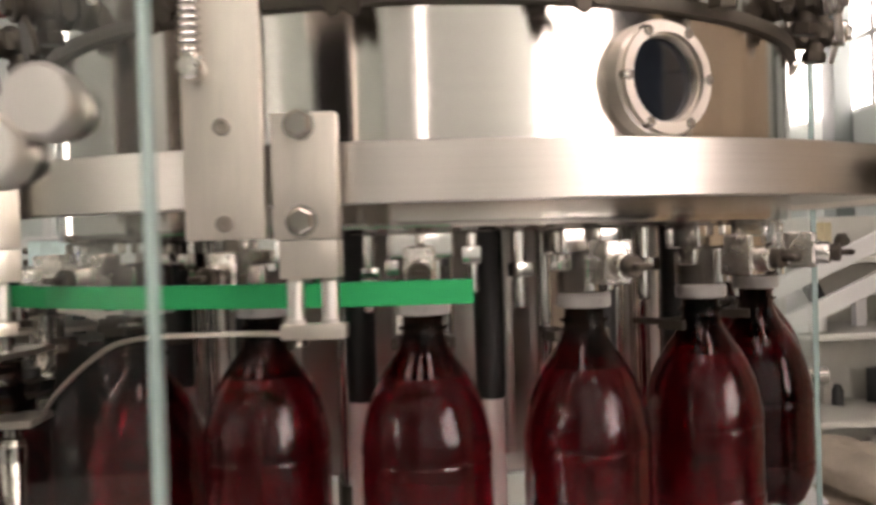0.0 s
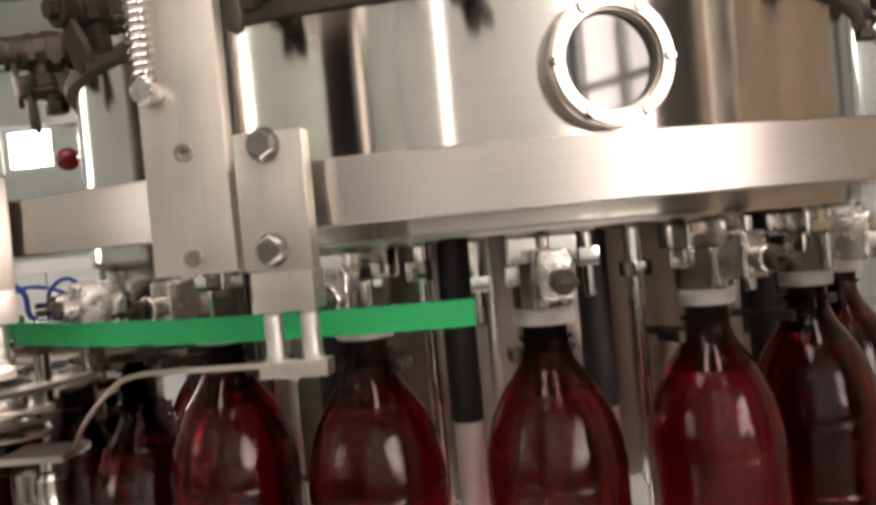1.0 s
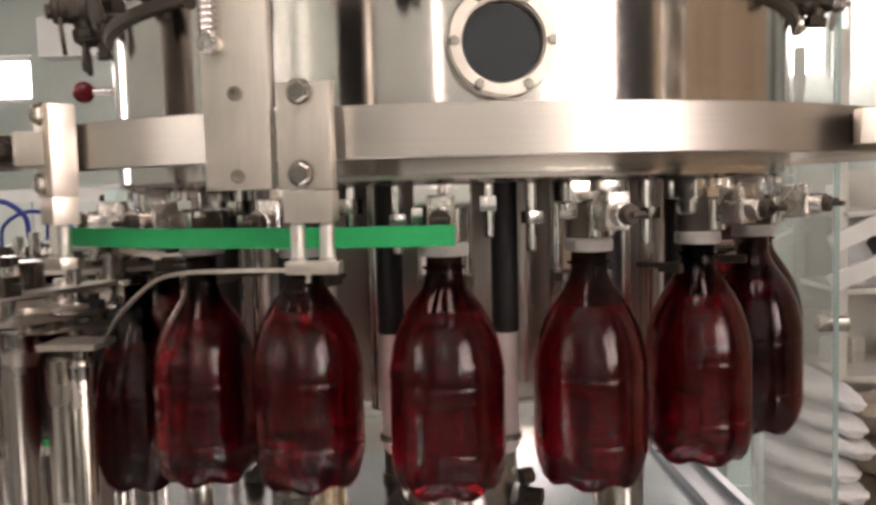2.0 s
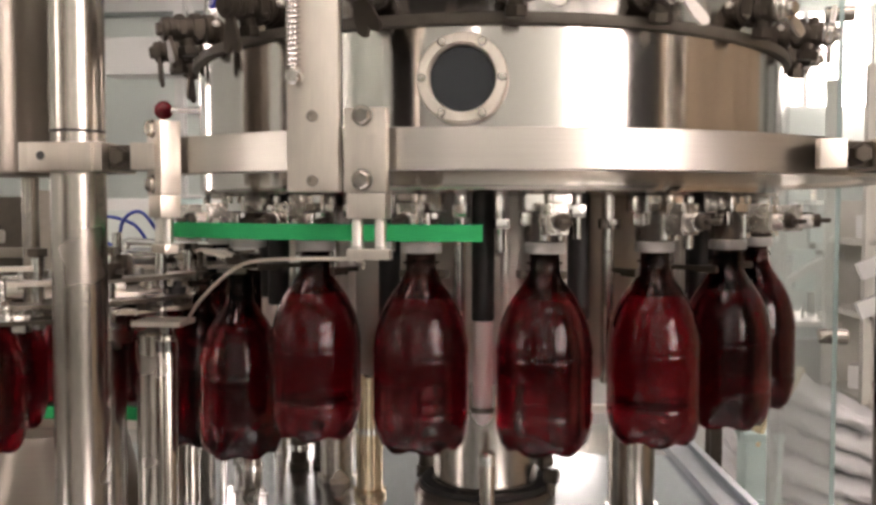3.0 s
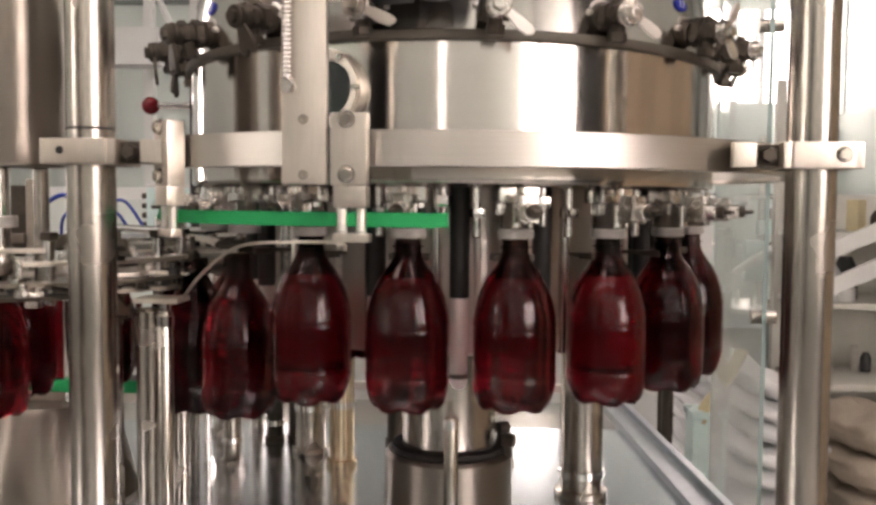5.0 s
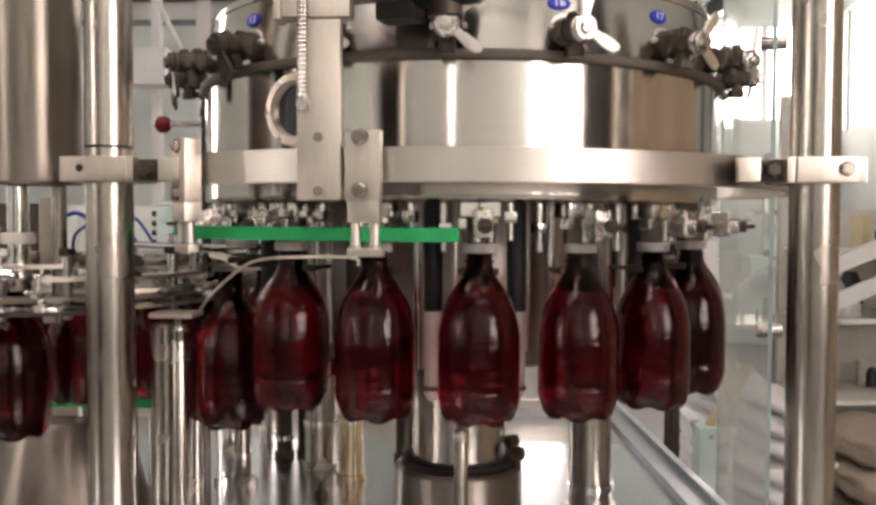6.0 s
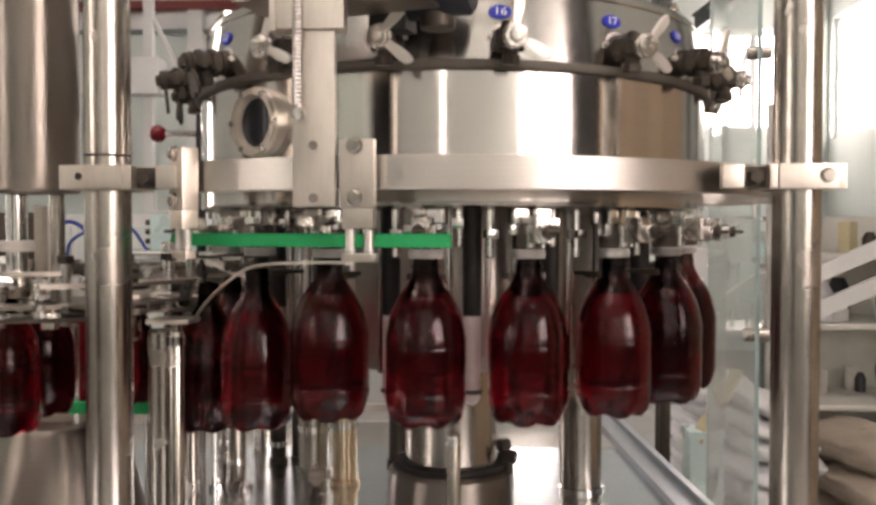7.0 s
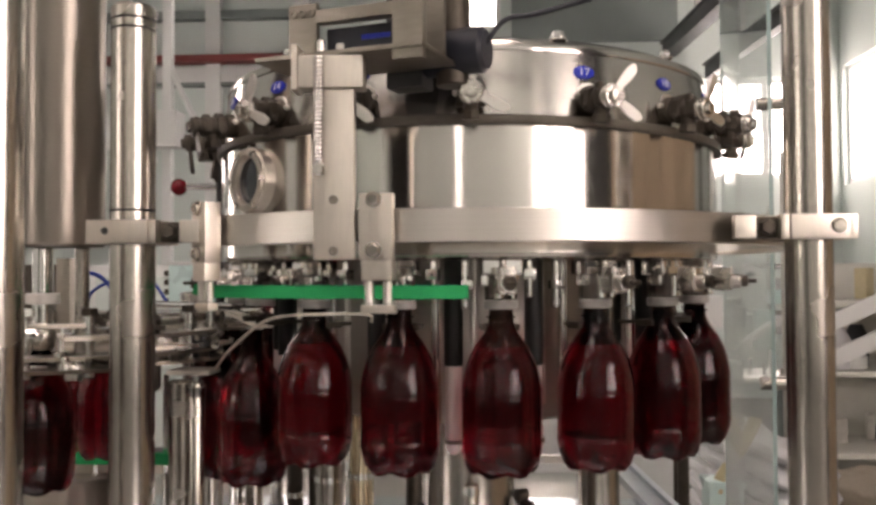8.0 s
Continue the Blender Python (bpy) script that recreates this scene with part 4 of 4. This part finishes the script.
v_vent = mesh_of(joined(box(-0.012, 0.012, -0.060, -0.032, 1.366, 1.402, 0.004, 3), turned(outward(0.0110, 0.059, 0.074), pose(0, 0, 1.381)), box(-0.010, 0.010, -0.033, -0.018, 1.372, 1.390, 0.001), turned(rod(0.004, 1.402, 1.4125, 12), pose(0, -0.025, 0))), "vent_valve", CAST)
v_neck = mesh_of(joined(box(-0.006, 0.006, 0.02, 0.075, 1.317, 1.323, 0.001), box(-0.0265, -0.0208, 0.002, 0.024, 1.316, 1.325, 0.0015), box(0.0208, 0.0265, 0.002, 0.024, 1.316, 1.325, 0.0015), box(-0.0265, 0.0265, 0.0235, 0.030, 1.316, 1.325, 0.0015)), "neck_gripper", GUNMETAL)
v_stem = mesh_of(joined(turned(rod(0.006, 1.345, 1.4125, 12), pose(-0.045, 0.03, 0)), box(-0.052, -0.036, 0.018, 0.04, 1.372, 1.384, 0.001)), "lift_rod", CHROME)
v_stud = mesh_of(joined(turned(rod(0.005, 1.36, 1.4125, 12), pose(0.043, 0.02, 0)), box(0.034, 0.050, 0.010, 0.03, 1.385, 1.400, 0.001)), "stud", CHROME)
g_sleeve = mesh_of(lathe([(0, 1.262), (0.0125, 1.262), (0.0135, 1.264), (0.0135, 1.4125), (0, 1.4125)], 20), "guide_rod", DARK)
g_rod = mesh_of(lathe([(0, 1.135), (0.007, 1.138), (0.0120, 1.146), (0.0120, 1.2615), (0, 1.2615)], 20), "lower_rod", material("pale_rod_plastic", (0.76, 0.68, 0.64), 0.4, grain=0.06, spot=0.12, spot_scale=20))
r_tube = mesh_of(rod(0.0085, 1.17, 1.4125, 16), "return_tube", CHROME)
r_thin = mesh_of(rod(0.005, 1.20, 1.4125, 12), "return_tube", SATIN)
g_collar = mesh_of(lathe([(0.0121, 1.152), (0.0145, 1.152), (0.0145, 1.158), (0.0121, 1.158)], 20, True), "collar", GASKET)
for k in range(18):
    a = k * PITCH
    v = part("filling_valve", v_block, None, carousel, m=polar(0.40, a))
    for name, me in (("bell", v_bell), ("centring_cup", v_cup), ("guide_pin", v_guide), ("vent_valve", v_vent), ("vent_pin", v_screw), ("neck_gripper", v_neck), ("lift_rod", v_stem), ("stud", v_stud)):
        part(name, me, None, v)
    part("return_tube", r_tube, None, carousel, m=polar(0.285, a + 4))
    part("return_tube", r_thin, None, carousel, m=polar(0.30, a - 5))
    g = part("guide_rod", g_sleeve, None, carousel, "black sleeved guide rod with a steel tip", polar(0.335, a + 10))
    part("lower_rod", g_rod, None, g)
    part("collar", g_collar, None, g)

# ---- bottles ----
def bottle_body(n=60):
    """A stout bottle with a six-lobed base, a recessed label panel and a domed shoulder."""
    prof = [(0.0, 0.010), (0.018, 0.009), (0.034, 0.003), (0.043, 0.004), (0.0490, 0.012), (0.0520, 0.023), (0.0540, 0.036), (0.0545, 0.045), (0.0545, 0.0470), (0.0534, 0.0485), (0.0534, 0.0500), (0.0541, 0.0515), (0.0541, 0.0522), (0.0541, 0.055), (0.0541, 0.104), (0.0541, 0.1073), (0.0541, 0.108), (0.0534, 0.1095), (0.0534, 0.111), (0.0545, 0.113), (0.0545, 0.1138), (0.0541, 0.118), (0.0532, 0.125), (0.0517, 0.134), (0.0495, 0.144), (0.0464, 0.154), (0.0421, 0.164), (0.0366, 0.174), (0.0353, 0.1760), (0.0, 0.1760)]
    bm = lathe(prof, n)
    for v in bm.verts:
        r = math.hypot(v.co.x, v.co.y)
        if v.co.z < 0.034 and r > 0.012:
            a = math.atan2(v.co.y, v.co.x)
            lobe = 0.5 - 0.5 * math.cos(6 * a)
            dip = (1 - v.co.z / 0.034) * lobe ** 1.5
            v.co.z += 0.0055 * dip
            f = 1 - 0.04 * dip
            v.co.x *= f
            v.co.y *= f
    return bm
def shoulder_shell():
    """The empty top of the bottle, a thin wall above the drink."""
    outer = [(0.0353, 0.1761), (0.0305, 0.183), (0.0247, 0.191), (0.0205, 0.198), (0.0180, 0.205)]
    return lathe(outer + [(r - 0.0011, z) for r, z in outer[::-1]], 60, True)
def neck_shell():
    return lathe([(0.0178, 0.2051), (0.0172, 0.212), (0.0168, 0.2155), (0.0168, 0.236), (0.0150, 0.237), (0.0150, 0.2052)], 36, True)
shoulder_mesh = mesh_of(shoulder_shell(), "shoulder", SHOULDER, 50)
body_mesh = mesh_of(bottle_body(), "body", DRINK, 50)
neck_mesh = mesh_of(neck_shell(), "neck", PET, 50)
ledge_mesh = mesh_of(lathe([(0.0169, 0.2135), (0.0203, 0.2135), (0.0205, 0.2145), (0.0203, 0.2160), (0.0169, 0.2165)], 36, True), "neck_ring", PET)
bottle = thing("bottle", "plastic bottle of dark red drink hung under a filling valve", "bottle", "bottles in the filler")
part("body", body_mesh, None, bottle)
part("shoulder", shoulder_mesh, None, bottle, "empty brownish clear plastic shoulder")
part("neck", neck_mesh, None, bottle)
part("neck_ring", ledge_mesh, None, bottle)
bottles = [bottle] + [copy_thing(bottle, pose(0, 0, 0)) for i in range(17)]

# ---- capper side ----
STAR_X, STAR_Y, STAR_R, STAR_SPEED = -0.555, -0.14, 0.165, 22.3
star = thing("star_wheel", "steel star wheel that carries bottles to the capper", "star wheel", m=pose(STAR_X, STAR_Y, 0))
def star_disc(z0, z1, r, pocket, n=7):
    """A disc with round bottle pockets in its rim."""
    bm = bmesh.new()
    pts = []
    for i in range(n * 24):
        a = i * math.tau / (n * 24)
        d = abs(((a / math.tau * n) % 1) - 0.5) * math.tau / n
        cut = r
        if d * STAR_R < pocket:
            cut = min(r, STAR_R - math.sqrt(max(0, pocket ** 2 - (d * STAR_R) ** 2)))
        pts.append((cut * math.sin(a), -cut * math.cos(a)))
    lo = [bm.verts.new((x, y, z0)) for x, y in pts]
    hi = [bm.verts.new((x, y, z1)) for x, y in pts]
    bm.faces.new(lo[::-1])
    bm.faces.new(hi)
    for i in range(len(pts)):
        j = (i + 1) % len(pts)
        bm.faces.new((lo[i], lo[j], hi[j], hi[i]))
    return bm
part("upper_disc", star_disc(1.279, 1.285, 0.158, 0.022), PLATE, star)
part("lower_disc", star_disc(1.255, 1.261, 0.152, 0.024), WORN, star)
part("hub", turned(rod(0.04, 1.20, 1.33, 32), pose(0, 0, 0)), POLISHED, star)
part("shaft", rod(0.028, 0.801, 1.2, 24), POLISHED, star)
part("cap", rod(0.055, 1.2855, 1.297, 32), GUNMETAL, star)
for i in range(7):
    g = part("gripper", box(-0.012, 0.012, -0.142, -0.085, 1.2855, 1.300, 0.0015), CAST, star, m=pose(0, 0, 0, 0, 0, i * 360 / 7))
    part("bolt", mesh_of(turned(lathe([(0, 1.30), (0.008, 1.30), (0.008, 1.312), (0, 1.313)], 6), pose(0, -0.11, 0)), "bolt", CHROME), None, g)
    part("finger", box(-0.024, -0.016, -0.152, -0.12, 1.2622, 1.274, 0.001), CHROME, g)
star_bottle = thing("bottle", "plastic bottle of dark red drink carried by a star wheel", "bottle", "bottles at the capper")
part("body", body_mesh, None, star_bottle)
part("shoulder", shoulder_mesh, None, star_bottle, "empty brownish clear plastic shoulder")
part("neck", neck_mesh, None, star_bottle)
part("neck_ring", ledge_mesh, None, star_bottle)
star_bottles = [star_bottle] + [copy_thing(star_bottle, pose(0, 0, 0)) for i in range(5)]
transfer = thing("transfer_wheel", "stack of steel transfer plates behind the star wheel", "star wheel", m=pose(-0.60, 0.30, 0))
for z, r, mat in ((1.250, 0.20, WORN), (1.268, 0.175, PLATE), (1.290, 0.185, PLATE), (1.312, 0.14, POLISHED)):
    part("disc", lathe([(0, z), (r, z), (r, z + 0.007), (0, z + 0.007)], 40), mat, transfer)
part("shaft", rod(0.03, 0.801, 1.36, 24), POLISHED, transfer)
for i in range(9):
    b = part("bolt", mesh_of(rod(0.009, 1.30, 1.335 + 0.01 * (i % 3), 10), "bolt", CHROME), None, transfer, m=polar(0.155, i * 40 + 10))
    part("nut", mesh_of(lathe([(0, 1.30), (0.014, 1.30), (0.014, 1.309), (0, 1.309)], 6), "nut", GUNMETAL), None, b)
part("arm", tube(arc_points([(0.05, -0.12, 1.325), (0.14, -0.19, 1.318), (0.20, -0.23, 1.30), (0.26, -0.27, 1.302)], 5), 0.01, flat=(0.012, 0.004)), PLATE, transfer)
part("arm", tube(arc_points([(-0.05, -0.15, 1.338), (0.10, -0.21, 1.336), (0.25, -0.22, 1.338)], 5), 0.007, 10), CHROME, transfer)
rail = thing("guide_rail", "green plastic guide rail on steel rods round the star wheel", "guide rail")
part("rail", tube(arc_points([(-1.10, 0.05, 1.037), (-0.90, 0.085, 1.037), (-0.72, 0.098, 1.037), (-0.56, 0.10, 1.037), (-0.43, 0.12, 1.037)], 6), 0.01, flat=(0.006, 0.011)), GREEN, rail)
for x, y in ((-0.74, 0.113), (-0.60, 0.117), (-0.47, 0.127)):
    part("rail_rod", turned(rod(0.006, 0.801, 1.20, 12), pose(x, y, 0)), CHROME, rail)
conveyor = thing("conveyor", "narrow slat conveyor that takes filled bottles away", "conveyor")
part("belt", box(-1.45, -0.46, 0.137, 0.223, 1.022, 1.036, 0.003), BLACK, conveyor)
for y in (0.131, 0.2235):
    part("side_rail", box(-1.45, -0.46, y, y + 0.0055, 1.0, 1.030, 0.001), PLATE, conveyor)
for x in (-1.15, -0.52):
    part("leg", box(x - 0.012, x + 0.012, 0.165, 0.195, 0.801, 1.0215, 0.002), POLISHED, conveyor)
out_bottle = thing("bottle", "plastic bottle of dark red drink standing on a conveyor", "bottle", "bottles on the conveyor")
part("body", body_mesh, None, out_bottle)
part("shoulder", shoulder_mesh, None, out_bottle, "empty brownish clear plastic shoulder")
part("neck", neck_mesh, None, out_bottle)
part("neck_ring", ledge_mesh, None, out_bottle)
out_bottles = [out_bottle] + [copy_thing(out_bottle, pose(0, 0, 0)) for i in range(4)]
drum = thing("drive_drum", "tapered polished steel drive housing under the conveyor", "machine base", m=pose(-0.80, 0.17, 0))
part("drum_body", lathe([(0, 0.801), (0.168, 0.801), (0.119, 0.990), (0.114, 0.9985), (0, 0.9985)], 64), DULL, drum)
part("rim", lathe([(0.168, 0.801), (0.176, 0.801), (0.176, 0.807), (0.167, 0.809)], 64, True), SATIN, drum)
capped = thing("conveyor", "narrow conveyor beside the capper", "conveyor", m=pose(-0.655, -0.265, 0, 0, 0, 195.3))
part("belt", box(0.09, 0.95, -0.045, 0.045, 1.045, 1.0595, 0.003), BLACK, capped)
for y in (-0.051, 0.0455):
    part("side_rail", box(0.09, 0.95, y, y + 0.0055, 1.020, 1.052, 0.001), PLATE, capped)
for x in (0.2, 0.5):
    part("leg", box(x - 0.012, x + 0.012, -0.015, 0.015, 0.801, 1.0445, 0.002), POLISHED, capped)
capper = thing("capper", "upright brushed steel capping unit above the star wheel", "capping machine", m=pose(-0.592, -0.33, 0))
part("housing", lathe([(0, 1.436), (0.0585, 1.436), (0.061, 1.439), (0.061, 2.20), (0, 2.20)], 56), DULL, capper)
part("spindle", turned(rod(0.0145, 1.325, 1.4355, 24), pose(-0.028, 0, 0)), CHROME, capper)
part("collar", turned(rod(0.0235, 1.352, 1.368, 24), pose(-0.028, 0, 0)), NYLON, capper)
part("chuck", turned(lathe([(0, 1.285), (0.016, 1.285), (0.019, 1.29), (0.019, 1.31), (0.0165, 1.325), (0, 1.325)], 24), pose(-0.028, 0, 0)), CAST, capper)
part("guide_shaft", turned(rod(0.0105, 1.26, 1.4355, 18), pose(0.022, 0.02, 0)), POLISHED, capper)
part("fork", box(-0.06, 0.035, 0.005, 0.03, 1.250, 1.2595, 0.001), CAST, capper)
part("bracket", box(0.011, 0.030, -0.01, 0.004, 1.24, 1.275, 0.001), CAST, capper)
part("ceiling_shaft", rod(0.035, 2.20, TOP, 20), POLISHED, capper)
side_unit = thing("side_cabinet", "dark steel cabinet panel behind the capping spindle", "cabinet", m=pose(-1.16, 0.50, 0))
part("panel", box(-0.26, 0.15, -0.012, 0.012, 0.801, 1.425, 0.004), GUNMETAL, side_unit)
part("edge_post", box(0.1505, 0.185, -0.02, 0.02, 0.801, 1.44, 0.003), WORN, side_unit)
for z in (0.95, 1.12, 1.29):
    part("cross_rail", box(-0.26, 0.15, -0.030, -0.0125, z, z + 0.022, 0.002), WORN, side_unit)
for x, z in ((-0.06, 1.35), (0.05, 1.36), (0.10, 1.22), (-0.02, 1.20)):
    part("bolt", BOLT, None, side_unit, m=pose(x, -0.012, z))
hose = thing("air_hose", "looped blue air hose behind the capper", "hose")
part("hose", tube(arc_points([(-1.08, 0.80, 1.30), (-1.06, 0.78, 1.35), (-1.00, 0.78, 1.38), (-0.93, 0.80, 1.36), (-0.90, 0.82, 1.31)], 8), 0.0045, 10), HOSE, hose)
part("hose", tube(arc_points([(-1.12, 0.77, 1.32), (-1.10, 0.74, 1.37), (-1.04, 0.73, 1.405), (-0.99, 0.74, 1.37), (-0.985, 0.75, 1.32), (-0.96, 0.77, 1.30)], 8), 0.006, 10), HOSE, hose)
part("hose", tube(arc_points([(-0.95, 0.76, 1.30), (-0.93, 0.74, 1.37), (-0.88, 0.74, 1.39), (-0.83, 0.76, 1.31)], 8), 0.0045, 10), HOSE, hose)
part("manifold", box(-1.16, -0.80, 0.78, 0.84, 1.255, 1.30, 0.004), CAST, hose)
part("manifold_leg", turned(rod(0.02, 0.801, 1.254, 16), pose(-0.98, 0.81, 0)), POLISHED, hose)

# ---- glass guards ----
def glass_panel(name, label, length, z0, z1, m, knobs):
    ob = thing(name, label, "glass guard", "glass guards", m)
    pane = part("pane", box(0, length, -0.004, 0.004, z0, z1, 0), GLASS, ob)
    pane.visible_shadow = False
    part("edge", box(-0.0035, -0.0005, -0.004, 0.004, z0, z1, 0), EDGE, ob, "greenish ground glass edge")
    for z in knobs:
        part("standoff", turned(outward(0.014, -0.02, 0.03, 18), pose(0.04, 0, z)), POLISHED, ob)
    return ob
glass_panel("glass_guard", "clear glass guard panel with greenish edges", 0.80, 0.55, 2.6, pose(0.618, 0.24, 0, 0, 0, 82), (1.165, 1.75))
glass_panel("glass_guard", "clear glass guard panel with greenish edges", 0.60, 0.55, 2.6, pose(0.74, 1.04, 0, 0, 0, 70), (1.165,))
door = glass_panel("glass_door", "clear glass machine door with a greenish edge", 0.62, 0.95, 1.95, pose(-0.747, -0.80, 0), ())
door_children = list(door.children)
for c in door_children:
    c.matrix_basis = pose(0.62, 0, 0, 0, 0, 180)

for x, z in ((-0.153, 1.457), (-0.171, 1.441)):
    knob = part("knob", turned(lathe([(0, -0.012), (0.008, -0.012), (0.008, 0.010), (0.013, 0.014), (0.0135, 0.026), (0.011, 0.030), (0, 0.031)], 28), pose(x + 0.747, 0, z, 90)), SATIN, door, "bright steel knob through the glass")
    part("knob_washer", turned(lathe([(0.0082, 0.0042), (0.0115, 0.0042), (0.0115, 0.0072), (0.0082, 0.0072)], 24, True), pose(x + 0.747, 0, z, 90)), DARK, knob)

# ---- motion ----
def smooth(a, lo, hi):
    f = min(1, max(0, (a - lo) / (hi - lo)))
    return f * f * (3 - 2 * f)
def lift(a):
    """Height of a bottle's base: raised to the valve all round, lowered along the discharge."""
    a = (a + 180) % 360 - 180
    return 1.120 - (0.048 * (1 - smooth(a, -50, -34)) + 0.016 * (1 - smooth(a, -72, -52))) * smooth(a, -165, -145)
def reach(a):
    """A bottle's distance from the axis: swung outwards by the discharge guide."""
    a = (a + 180) % 360 - 180
    return 0.40 + (0.013 * (1 - smooth(a, -52, -36)) + 0.024 * (1 - smooth(a, -72, -52))) * smooth(a, -165, -100)
def to_capper(s):
    """A bottle's place: round the star wheel, then off to the side past the capper; s is 0 under the capper."""
    a = radians(-37 + STAR_SPEED * max(s, -12.2))
    x, y = STAR_X + STAR_R * math.sin(a), STAR_Y - STAR_R * math.cos(a)
    f = smooth(s, -0.2, 1.3)
    u = max(0.0, s + 0.2)
    return pose(x * (1 - f) + (-0.655 - 0.11 * u) * f, y * (1 - f) + (-0.27 - 0.03 * u) * f, 1.060)
def motions():
    times = [i * 0.5 for i in range(17)]
    fine = [i * 0.25 for i in range(33)]
    walk(carousel, [(t, pose(0, 0, 0, 0, 0, PHASE - SPEED * (t - 8))) for t in times])
    for k, ob in enumerate(bottles):
        walk(ob, [(t, polar(reach(PHASE + k * PITCH - SPEED * (t - 8)), PHASE + k * PITCH - SPEED * (t - 8), lift(PHASE + k * PITCH - SPEED * (t - 8)))) for t in fine])
    walk(star, [(t, pose(STAR_X, STAR_Y, 0, 0, 0, STAR_SPEED * (t - 8) - 62.7)) for t in times])
    for k, ob in enumerate(star_bottles):
        walk(ob, [(t, to_capper(t - 8 + 2.306 * (k - 2))) for t in fine])
    for k, ob in enumerate(out_bottles):
        walk(ob, [(t, pose(-0.807 - 0.0402 * (t - 8) - 0.0925 * k, 0.18, 1.0365)) for t in times])
    swing = [(0.0, 0), (0.5, 0), (1.0, -28), (1.5, -60), (2.2, -95), (8.0, -95)]
    walk(door, [(t, pose(-0.747, -0.80, 0, 0, 0, a)) for t, a in swing])
motions()
